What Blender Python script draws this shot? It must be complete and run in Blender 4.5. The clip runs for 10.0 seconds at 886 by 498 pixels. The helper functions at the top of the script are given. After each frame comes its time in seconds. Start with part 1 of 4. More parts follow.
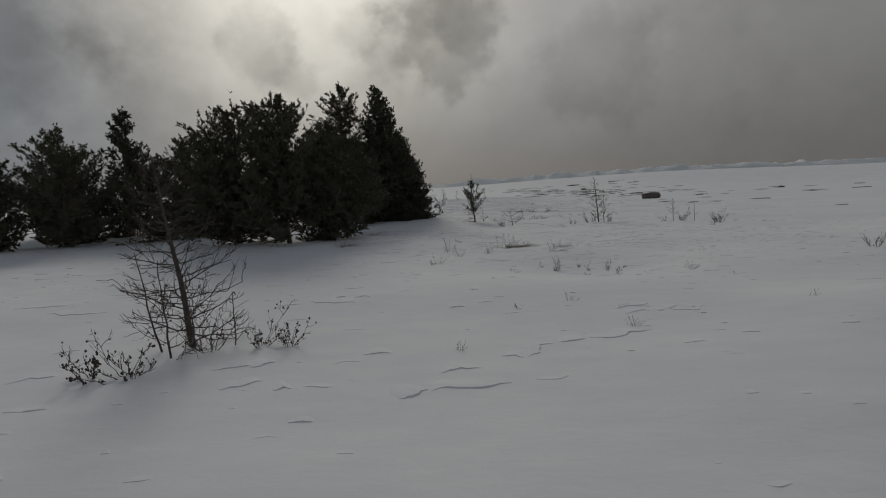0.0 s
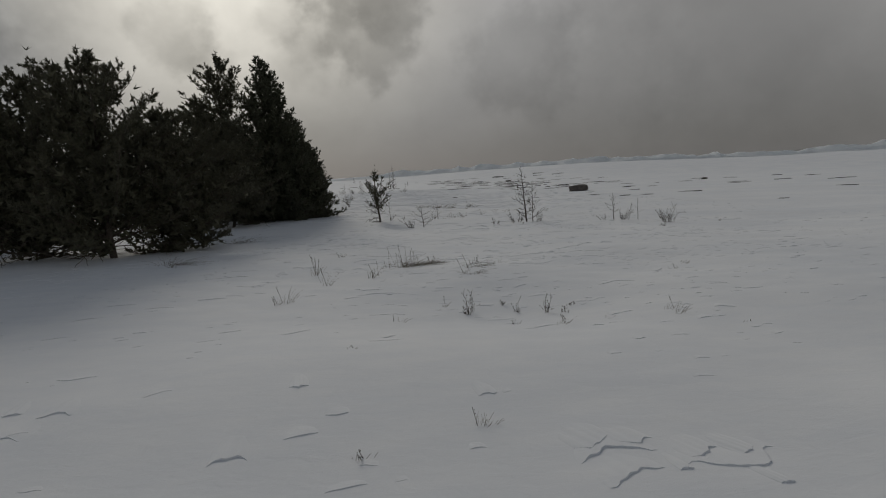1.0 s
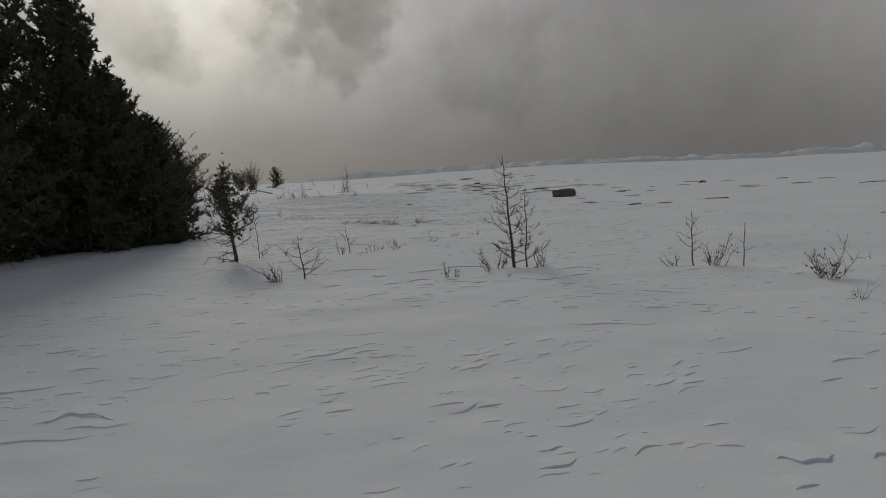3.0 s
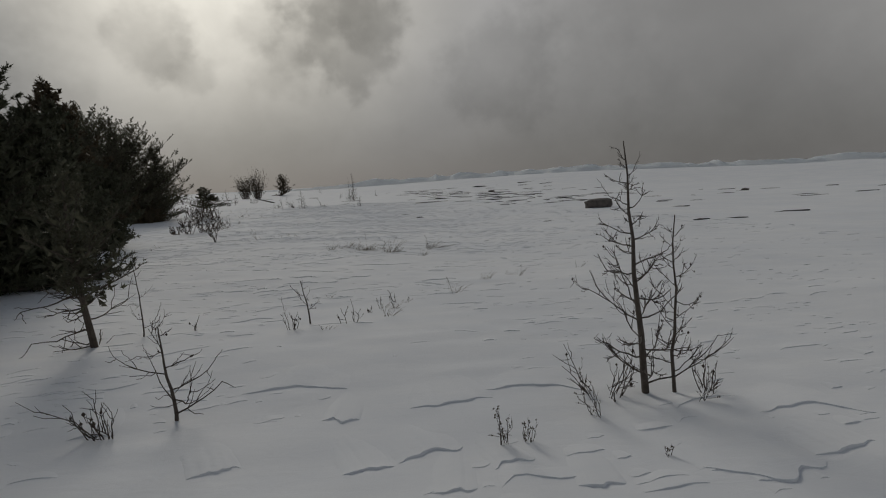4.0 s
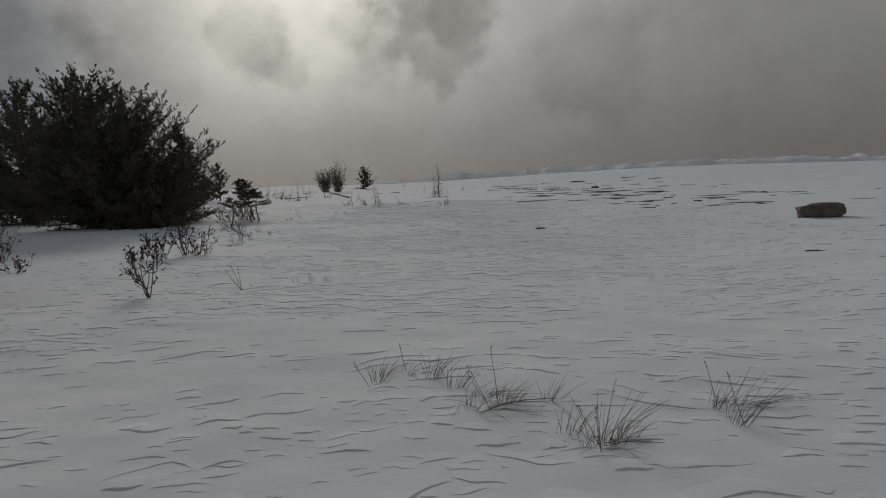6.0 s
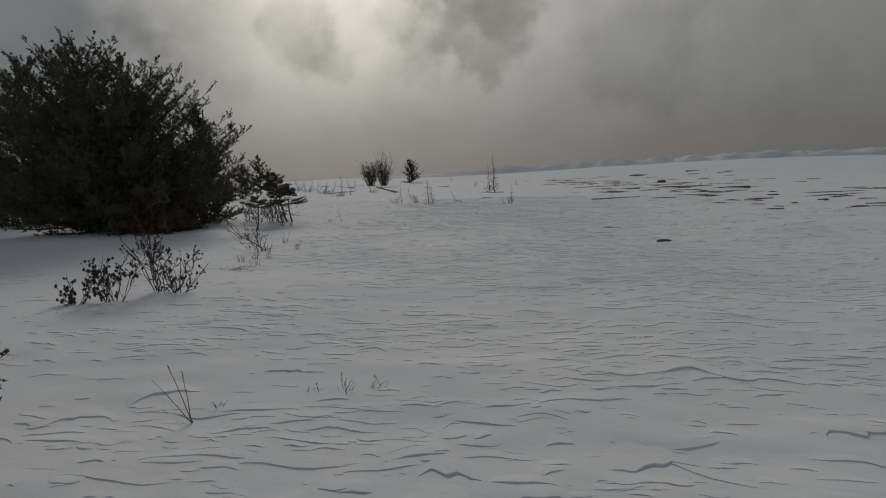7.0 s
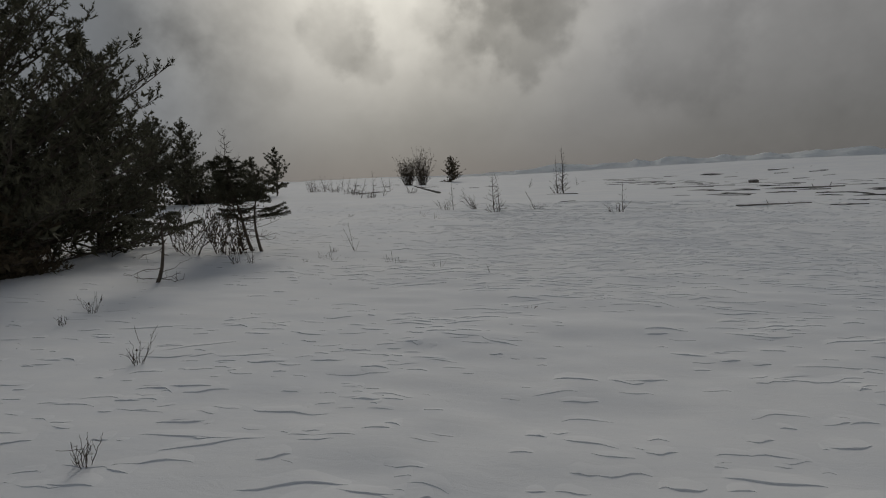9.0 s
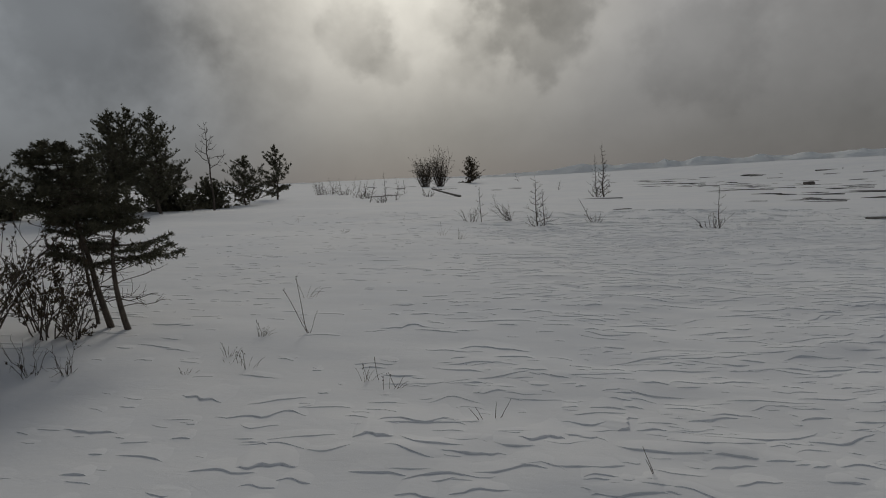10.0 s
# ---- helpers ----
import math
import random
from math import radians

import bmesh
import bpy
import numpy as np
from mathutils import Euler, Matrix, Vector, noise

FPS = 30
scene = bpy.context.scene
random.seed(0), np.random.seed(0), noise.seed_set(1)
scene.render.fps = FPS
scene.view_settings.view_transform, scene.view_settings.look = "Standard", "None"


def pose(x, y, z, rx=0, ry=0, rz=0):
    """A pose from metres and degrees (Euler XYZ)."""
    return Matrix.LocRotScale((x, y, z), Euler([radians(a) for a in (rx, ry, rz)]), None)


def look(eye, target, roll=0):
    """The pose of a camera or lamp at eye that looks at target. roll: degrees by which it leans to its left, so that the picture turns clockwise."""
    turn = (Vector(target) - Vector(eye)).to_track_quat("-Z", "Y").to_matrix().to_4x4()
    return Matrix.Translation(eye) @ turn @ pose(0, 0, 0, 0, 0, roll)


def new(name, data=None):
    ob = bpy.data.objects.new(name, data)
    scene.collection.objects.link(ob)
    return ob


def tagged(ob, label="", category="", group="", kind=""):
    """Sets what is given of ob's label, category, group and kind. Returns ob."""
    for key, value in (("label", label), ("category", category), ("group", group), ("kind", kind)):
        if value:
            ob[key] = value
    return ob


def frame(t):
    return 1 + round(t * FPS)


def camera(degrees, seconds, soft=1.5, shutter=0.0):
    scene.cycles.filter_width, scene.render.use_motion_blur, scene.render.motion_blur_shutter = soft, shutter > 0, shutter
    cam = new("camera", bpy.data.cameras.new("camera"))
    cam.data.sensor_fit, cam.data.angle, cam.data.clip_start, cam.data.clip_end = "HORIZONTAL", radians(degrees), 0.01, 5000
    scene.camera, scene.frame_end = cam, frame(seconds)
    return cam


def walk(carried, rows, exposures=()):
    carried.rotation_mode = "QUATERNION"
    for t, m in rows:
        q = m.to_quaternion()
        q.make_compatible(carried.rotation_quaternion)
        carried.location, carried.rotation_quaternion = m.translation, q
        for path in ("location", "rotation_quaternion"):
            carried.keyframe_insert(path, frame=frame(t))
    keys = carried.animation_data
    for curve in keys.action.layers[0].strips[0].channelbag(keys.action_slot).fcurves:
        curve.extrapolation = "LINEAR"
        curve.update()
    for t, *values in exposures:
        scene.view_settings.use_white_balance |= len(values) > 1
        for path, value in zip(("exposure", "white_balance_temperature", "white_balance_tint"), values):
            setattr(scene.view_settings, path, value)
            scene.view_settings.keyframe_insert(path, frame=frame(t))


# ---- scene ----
cam = camera(72.3, 10.0, soft=1.1)
PATH = [
    (0, (0.0, 0.0, 1.754), (0.0, 1.989, 1.543), -3.6),
    (0.5, (0.525, 2.378, 1.765), (0.66, 4.361, 1.534), -3.6),
    (1, (1.164, 4.9, 1.704), (1.399, 6.87, 1.451), -3.6),
    (1.5, (1.793, 7.476, 1.603), (2.092, 9.436, 1.342), -3.5),
    (2, (2.431, 10.131, 1.489), (2.762, 12.087, 1.235), -3.4),
    (2.5, (3.103, 12.906, 1.491), (3.449, 14.86, 1.238), -3.3),
    (2.7, (3.374, 14.071, 1.491), (3.716, 16.024, 1.235), -3.3),
    (3.8, (4.44, 20.47, 1.488), (4.752, 22.432, 1.259), -3.3),
    (4, (4.535, 21.713, 1.515), (4.837, 23.677, 1.288), -3.4),
    (4.5, (4.691, 24.797, 1.614), (4.956, 26.765, 1.377), -3.4),
    (5, (4.94, 27.837, 1.54), (5.143, 29.812, 1.302), -3.1),
    (5.5, (4.955, 30.822, 1.484), (5.077, 32.804, 1.249), -3.0),
    (5.7, (4.841, 31.997, 1.464), (4.925, 33.982, 1.235), -2.9),
    (6.8, (3.712, 38.431, 1.58), (3.626, 40.414, 1.334), -2.9),
    (7, (3.499, 39.624, 1.553), (3.386, 41.605, 1.307), -2.8),
    (7.5, (2.97, 42.621, 1.437), (2.812, 44.6, 1.191), -2.7),
    (8, (2.413, 45.562, 1.436), (2.226, 47.538, 1.187), -2.8),
    (8.5, (1.88, 48.656, 1.39), (1.668, 50.629, 1.139), -2.7),
    (9, (1.302, 51.9, 1.334), (1.071, 53.872, 1.093), -2.6),
    (9.5, (0.778, 55.171, 1.351), (0.521, 57.14, 1.113), -2.5),
    (10, (0.277, 58.477, 1.379), (-0.009, 60.442, 1.143), -2.6),
]
WALK = [(t, look(eye, target, roll)) for t, eye, target, roll in PATH]
walk(cam, WALK, [(0.0, 0.0), (1.0, 0.05), (2.5, 0.07), (4.5, 0.03), (6.8, -0.02), (10.0, -0.02)])

# ---- light ----
SUN_AZ, SUN_EL = -12.5, 25.0
SUN = Vector((math.sin(radians(SUN_AZ)) * math.cos(radians(SUN_EL)), math.cos(radians(SUN_AZ)) * math.cos(radians(SUN_EL)), math.sin(radians(SUN_EL))))
sun_data = bpy.data.lights.new("sun", "SUN")
sun_data.energy, sun_data.angle, sun_data.color = 1.16, radians(17), (1.0, 0.93, 0.82)
new("sun", sun_data).matrix_world = look(SUN * 100, (0, 0, 0))


def node_kit(tree):
    """Short helpers to add and link nodes."""
    def add(kind, **values):
        n = tree.nodes.new(kind)
        for k, v in values.items():
            if k in n.inputs:
                n.inputs[k].default_value = v
        return n

    def put(value, socket):
        if hasattr(value, "is_output"):
            tree.links.new(value, socket)
        else:
            socket.default_value = value

    def calc(op, a, b=0.0, c=0.0):
        n = tree.nodes.new("ShaderNodeMath")
        n.operation = op
        for s, v in zip(n.inputs, (a, b, c)):
            put(v, s)
        return n.outputs[0]

    def ranged(v, a, b, c=0.0, d=1.0, smooth=True):
        n = tree.nodes.new("ShaderNodeMapRange")
        n.interpolation_type = "SMOOTHSTEP" if smooth else "LINEAR"
        for s, x in zip(n.inputs[:5], (v, a, b, c, d)):
            put(x, s)
        return n.outputs[0]

    def mixed(f, a, b):
        n = tree.nodes.new("ShaderNodeMix")
        n.data_type = "RGBA"
        put(f, n.inputs[0])
        put(a, n.inputs[6])
        put(b, n.inputs[7])
        return n.outputs[2]

    def noisy(vec, scale, detail=4.0, rough=0.55, distort=0.0):
        n = tree.nodes.new("ShaderNodeTexNoise")
        for k, v in (("Scale", scale), ("Detail", detail), ("Roughness", rough), ("Distortion", distort)):
            n.inputs[k].default_value = v
        if vec is not None:
            tree.links.new(vec, n.inputs["Vector"])
        return n.outputs[0]
    return add, put, calc, ranged, mixed, noisy


def make_world():
    """A snow-cloud sky, bright where the sun stands behind it."""
    world = bpy.data.worlds.new("sky")
    scene.world = world
    world.use_nodes = True
    tree = world.node_tree
    tree.nodes.clear()
    add, put, calc, ranged, mixed, noisy = node_kit(tree)
    way = tree.nodes.new("ShaderNodeTexCoord").outputs["Generated"]
    sep = tree.nodes.new("ShaderNodeSeparateXYZ")
    tree.links.new(way, sep.inputs[0])
    z = sep.outputs[2]

    def mapped(sx, sy, sz, ox=0.0):
        n = tree.nodes.new("ShaderNodeMapping")
        n.inputs["Scale"].default_value = (sx, sy, sz)
        n.inputs["Location"].default_value = (ox, 0, 0)
        tree.links.new(way, n.inputs[0])
        return n.outputs[0]

    def toward(az, el):
        n = tree.nodes.new("ShaderNodeVectorMath")
        n.operation = "DOT_PRODUCT"
        tree.links.new(way, n.inputs[0])
        a, e = radians(az), radians(el)
        n.inputs[1].default_value = (math.sin(a) * math.cos(e), math.cos(a) * math.cos(e), math.sin(e))
        return n.outputs["Value"]

    big = noisy(mapped(1.6, 1.6, 2.6), 1.6, 4, 0.5, 0.2)
    fine = noisy(mapped(3.0, 3.0, 4.0, 4.0), 3.6, 6, 0.55, 0.3)

    lump, curl = noisy(way, 17.0, 3, 0.5), noisy(way, 48.0, 4, 0.55)
    warp = calc("ADD", calc("MULTIPLY", calc("SUBTRACT", lump, 0.5), 1.7), calc("MULTIPLY", calc("SUBTRACT", curl, 0.5), 0.55))
    base = ranged(z, 0.0, 0.22, 0.142, 0.295)
    base = calc("SUBTRACT", base, ranged(z, 0.29, 0.75, 0.0, 0.205))
    cloud = calc("MULTIPLY_ADD", calc("SUBTRACT", big, 0.5), 0.20, 1.0)
    cloud = calc("MULTIPLY_ADD", calc("SUBTRACT", fine, 0.5), 0.10, cloud)
    lum = calc("MULTIPLY", base, cloud)
    d = calc("MAXIMUM", toward(SUN_AZ + 2.0, 22.0), 0.0)
    thin = ranged(calc("ADD", fine, calc("MULTIPLY", big, 0.8)), 0.55, 1.15, 0.85, 1.12)
    glow = calc("MULTIPLY", calc("ADD", calc("MULTIPLY", calc("POWER", d, 42.0), 0.49), calc("MULTIPLY", calc("POWER", d, 14.0), 0.07)), thin)
    lum = calc("ADD", lum, glow)
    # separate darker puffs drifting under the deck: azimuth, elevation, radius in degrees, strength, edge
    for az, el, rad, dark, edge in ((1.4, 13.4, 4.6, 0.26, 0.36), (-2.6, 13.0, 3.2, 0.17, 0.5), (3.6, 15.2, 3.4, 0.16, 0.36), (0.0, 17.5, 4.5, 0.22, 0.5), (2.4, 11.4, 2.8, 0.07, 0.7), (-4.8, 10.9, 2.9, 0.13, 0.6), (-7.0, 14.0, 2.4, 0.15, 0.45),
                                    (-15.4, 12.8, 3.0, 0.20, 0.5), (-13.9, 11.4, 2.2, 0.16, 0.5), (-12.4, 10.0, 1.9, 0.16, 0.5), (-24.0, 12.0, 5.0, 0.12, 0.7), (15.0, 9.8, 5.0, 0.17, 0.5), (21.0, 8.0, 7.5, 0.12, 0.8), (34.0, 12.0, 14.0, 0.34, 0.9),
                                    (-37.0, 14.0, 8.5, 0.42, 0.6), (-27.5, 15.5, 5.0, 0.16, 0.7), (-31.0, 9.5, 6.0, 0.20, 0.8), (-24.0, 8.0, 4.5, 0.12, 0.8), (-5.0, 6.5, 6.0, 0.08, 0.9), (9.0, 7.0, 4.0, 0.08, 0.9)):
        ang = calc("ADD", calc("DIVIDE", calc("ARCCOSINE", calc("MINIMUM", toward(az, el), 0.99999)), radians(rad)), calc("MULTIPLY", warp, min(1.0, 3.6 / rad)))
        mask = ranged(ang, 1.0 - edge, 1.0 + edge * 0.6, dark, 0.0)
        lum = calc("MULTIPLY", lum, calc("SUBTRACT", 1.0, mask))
    high = mixed(ranged(z, 0.25, 0.9), (1.018, 1.0, 0.978, 1), (0.86, 1.0, 1.22, 1))
    cool = mixed(ranged(sep.outputs[0], -0.62, -0.28), (0.94, 1.0, 1.06, 1), high)
    tint = mixed(ranged(d, 0.90, 0.995), cool, (1.02, 0.98, 0.88, 1))
    grey = tree.nodes.new("ShaderNodeVectorMath")
    grey.operation = "SCALE"
    tree.links.new(tint, grey.inputs[0])
    tree.links.new(lum, grey.inputs["Scale"])
    sky = tree.nodes.new("ShaderNodeTexSky")
    sky.sky_type, sky.sun_disc = "NISHITA", False
    sky.sun_elevation, sky.sun_rotation = radians(SUN_EL), radians(SUN_AZ) % (2 * math.pi)
    back, clear = tree.nodes.new("ShaderNodeBackground"), tree.nodes.new("ShaderNodeBackground")
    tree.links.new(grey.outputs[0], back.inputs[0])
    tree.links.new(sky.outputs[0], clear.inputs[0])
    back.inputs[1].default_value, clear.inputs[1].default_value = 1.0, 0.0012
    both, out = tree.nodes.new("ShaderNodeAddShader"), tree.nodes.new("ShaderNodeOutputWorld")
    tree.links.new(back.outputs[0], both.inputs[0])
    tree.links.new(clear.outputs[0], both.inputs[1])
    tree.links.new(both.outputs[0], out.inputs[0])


make_world()

# ---- materials ----


def surface(name, a, b, scale, rough=0.8, bump=0.3, bump_scale=None, dist=0.01, each=0.0):
    """A rough natural surface: two colours in two scales of noise, with fine relief."""
    m = bpy.data.materials.new(name)
    m.use_nodes = True
    tree = m.node_tree
    bsdf = tree.nodes["Principled BSDF"]
    add, put, calc, ranged, mixed, noisy = node_kit(tree)
    where = tree.nodes.new("ShaderNodeTexCoord").outputs["Object"]
    n1, n2 = noisy(where, scale, 5, 0.6), noisy(where, scale * 7, 4, 0.6)
    f = ranged(calc("ADD", calc("MULTIPLY", n1, 0.65), calc("MULTIPLY", n2, 0.35)), 0.3, 0.7)
    if each:
        isle = tree.nodes.new("ShaderNodeNewGeometry").outputs["Random Per Island"]
        f = calc("ADD", calc("MULTIPLY", f, 1 - each), calc("MULTIPLY", isle, each))
    tree.links.new(mixed(f, (*a, 1), (*b, 1)), bsdf.inputs["Base Color"])
    bsdf.inputs["Roughness"].default_value = rough
    if bump:
        bn = tree.nodes.new("ShaderNodeBump")
        bn.inputs["Strength"].default_value, bn.inputs["Distance"].default_value = bump, dist
        tree.links.new(noisy(where, bump_scale or scale * 10, 5, 0.6), bn.inputs["Height"])
        tree.links.new(bn.outputs[0], bsdf.inputs["Normal"])
    return m


def snow_material():
    m = bpy.data.materials.new("wind_packed_snow")
    m.use_nodes = True
    tree = m.node_tree
    bsdf = tree.nodes["Principled BSDF"]
    add, put, calc, ranged, mixed, noisy = node_kit(tree)
    where = tree.nodes.new("ShaderNodeTexCoord").outputs["Object"]
    mp = tree.nodes.new("ShaderNodeMapping")
    mp.inputs["Scale"].default_value = (0.45, 1.0, 1.0)
    tree.links.new(where, mp.inputs[0])
    wide, mid = noisy(where, 0.25, 4, 0.6), noisy(mp.outputs[0], 3.2, 5, 0.6)
    grain = noisy(where, 140.0, 3, 0.6)
    f = ranged(calc("ADD", calc("MULTIPLY", wide, 0.6), calc("MULTIPLY", mid, 0.4)), 0.3, 0.7)
    tree.links.new(mixed(f, (0.715, 0.740, 0.778, 1), (0.802, 0.815, 0.832, 1)), bsdf.inputs["Base Color"])
    bsdf.inputs["Roughness"].default_value = 0.9
    bsdf.inputs["Specular IOR Level"].default_value = 0.08
    crust = noisy(mp.outputs[0], 9.0, 6, 0.65, 0.6)
    b1, b2 = tree.nodes.new("ShaderNodeBump"), tree.nodes.new("ShaderNodeBump")
    b1.inputs["Strength"].default_value, b1.inputs["Distance"].default_value = 0.22, 0.02
    b2.inputs["Strength"].default_value, b2.inputs["Distance"].default_value = 0.25, 0.003
    tree.links.new(crust, b1.inputs["Height"])
    tree.links.new(grain, b2.inputs["Height"])
    tree.links.new(b1.outputs[0], b2.inputs["Normal"])
    tree.links.new(b2.outputs[0], bsdf.inputs["Normal"])
    return m


SNOW = snow_material()
ICE = surface("ridge_ice", (0.84, 0.875, 0.90), (0.93, 0.935, 0.94), 0.25, 0.8, 0.6, 0.9, 0.25)
glass = ICE.node_tree.nodes
clear_ice, blend_ice = glass.new("ShaderNodeBsdfTranslucent"), glass.new("ShaderNodeMixShader")
clear_ice.inputs[0].default_value, blend_ice.inputs[0].default_value = (0.92, 0.945, 0.955, 1), 0.45
ICE.node_tree.links.new(glass["Principled BSDF"].outputs[0], blend_ice.inputs[1])
ICE.node_tree.links.new(clear_ice.outputs[0], blend_ice.inputs[2])
ICE.node_tree.links.new(blend_ice.outputs[0], glass["Material Output"].inputs[0])
WATER = surface("lake_water", (0.035, 0.042, 0.05), (0.06, 0.07, 0.08), 0.02, 0.25, 0.2, 0.8, 0.05)
BARK = surface("conifer_bark", (0.045, 0.036, 0.028), (0.11, 0.088, 0.07), 9.0, 0.9, 0.6, 60.0, 0.01)
TWIG = surface("bare_twig_bark", (0.040, 0.032, 0.027), (0.105, 0.085, 0.07), 14.0, 0.85, 0.4, 90.0, 0.004)
GREY_WOOD = surface("weathered_wood", (0.11, 0.10, 0.09), (0.25, 0.235, 0.215), 8.0, 0.9, 0.5, 70.0, 0.005)
CEDAR = surface("cedar_foliage", (0.046, 0.052, 0.032), (0.105, 0.108, 0.064), 1.5, 0.75, 0.0, each=0.55)
PINE = surface("pine_needles", (0.050, 0.051, 0.032), (0.118, 0.112, 0.066), 1.5, 0.7, 0.0, each=0.55)
RUST = surface("browned_needles", (0.055, 0.043, 0.026), (0.12, 0.092, 0.052), 1.5, 0.8, 0.0, each=0.5)
CONE = surface("seed_cone", (0.030, 0.022, 0.018), (0.075, 0.052, 0.04), 30.0, 0.85, 0.4, 150.0, 0.003)
STRAW = surface("dry_grass", (0.075, 0.060, 0.039), (0.18, 0.145, 0.095), 10.0, 0.8, 0.0, each=0.6)
REED = surface("dead_weed_stem", (0.060, 0.047, 0.034), (0.14, 0.11, 0.08), 10.0, 0.8, 0.0, each=0.6)
STONE = surface("dark_shore_stone", (0.052, 0.045, 0.041), (0.16, 0.138, 0.122), 3.0, 0.85, 0.7, 22.0, 0.02)
LEDGE = surface("flat_wet_stone", (0.026, 0.024, 0.023), (0.085, 0.079, 0.074), 2.0, 0.95, 0.6, 18.0, 0.02)

# ---- ground shape ----


def vnoise(x, y, seed=0):
    """Smooth noise from -1 to 1 over a plane, for arrays."""
    xi, yi = np.floor(x).astype(np.int64), np.floor(y).astype(np.int64)
    fx, fy = x - xi, y - yi

    def rnd(a, b):
        h = (a * 374761393 + b * 668265263 + seed * 1442695041) & 0xFFFFFFFF
        h = ((h ^ (h >> 13)) * 1274126177) & 0xFFFFFFFF
        return ((h ^ (h >> 16)) & 0xFFFFFF) / 0x7FFFFF - 1.0
    u, v = fx * fx * fx * (fx * (fx * 6 - 15) + 10), fy * fy * fy * (fy * (fy * 6 - 15) + 10)
    low = rnd(xi, yi) * (1 - u) + rnd(xi + 1, yi) * u
    high = rnd(xi, yi + 1) * (1 - u) + rnd(xi + 1, yi + 1) * u
    return low * (1 - v) + high * v


def step01(v, a, b):
    s = np.clip((v - a) / (b - a), 0, 1)
    return s * s * (3 - 2 * s)


def land(x, y):
    """The snow's general height: a shore that falls gently towards the lake."""
    x, y = np.asarray(x, float), np.asarray(y, float)
    z = -0.0231 * np.clip(x, -45, 95) - 0.00396 * np.clip(y, -30, 200)
    z = z + 0.05 * vnoise(x / 3.1, y / 2.6, 3) + 0.10 * vnoise(x / 9.0, y / 8.0, 5) * step01(np.abs(x - 3), 3, 12)
    z = z - 0.12 * np.exp(-((x - 3.4) / 1.8) ** 2 - ((y - 12.7) / 1.6) ** 2)
    z = z - 0.20 * np.exp(-((x - 9.0) / 3.2) ** 2) * step01(y, 28, 52) * (1 - step01(y, 62, 76))
    edge = 232.0 - 0.62 * x - 0.0009 * x * x * np.sign(x)
    z = z + (1.1 + 2.9 * step01(x, -15, 70) * (1 - 0.3 * step01(x, 80, 120))) * step01(y - edge, -75, 5) * (1 - step01(y - edge, 8, 30))
    return z + 0.25 * vnoise(x / 30, y / 24, 9) * step01(np.abs(x - 3), 15, 40)


def crust_zone(x, y):
    """How strongly the wind has carved the snow, 0 to 1."""
    zone = 0.06 + 0.46 * step01(y, 10, 17) + 0.38 * step01(y, 34, 43) * step01(x + y * 0.1, 0, 4.5) + 0.14 * step01(y, 40, 50)
    zone = zone * (1 - 0.22 * step01(x - 3 + 0.6 * vnoise(x / 4, y / 4, 51), 2.5, 7) * (1 - step01(y, 36, 46)))
    return zone * (1 - 0.75 * step01(y, 40, 46) * (1 - step01(x + 1.7 + 0.7 * vnoise(x / 3, y / 3, 52), 0, 2.6)))


def snow_z(x, y):
    """The snow's height with its soft swells, without the crust's lips."""
    x, y = np.asarray(x, float), np.asarray(y, float)
    swell = 0.017 * vnoise(x / 1.1 + 0.3 * y, y / 0.62, 61) + 0.012 * vnoise(x / 0.45, y / 0.26, 62)
    return land(x, y) + swell * (0.25 + crust_zone(x, y)) * (1 - step01(np.abs(x - 3), 14, 26)) * (1 - step01(y, 82, 95))


def spread(lo, hi, step, grow, far_lo, far_hi):
    mid = np.arange(lo, hi, step)
    out, s, at = [], step, mid[-1]
    while at < far_hi:
        s *= grow
        at += s
        out.append(at)
    back, s, at = [], step, mid[0]
    while at > far_lo:
        s *= grow
        at -= s
        back.append(at)
    return np.r_[back[::-1], mid, out]


def snow_sheet(xs, ys):
    """The snow as one sheet out to the horizon."""
    gx, gy = np.meshgrid(xs, ys)
    height = snow_z(gx, gy) - 1.2 * step01(gy, 260, 330)
    ny, nx = gx.shape
    a = (np.arange(ny - 1)[:, None] * nx + np.arange(nx - 1)[None]).ravel()
    return raw_mesh("ground", np.stack([gx, gy, height], -1).reshape(-1, 3), np.stack([a, a + 1, a + 1 + nx, a + nx], -1))


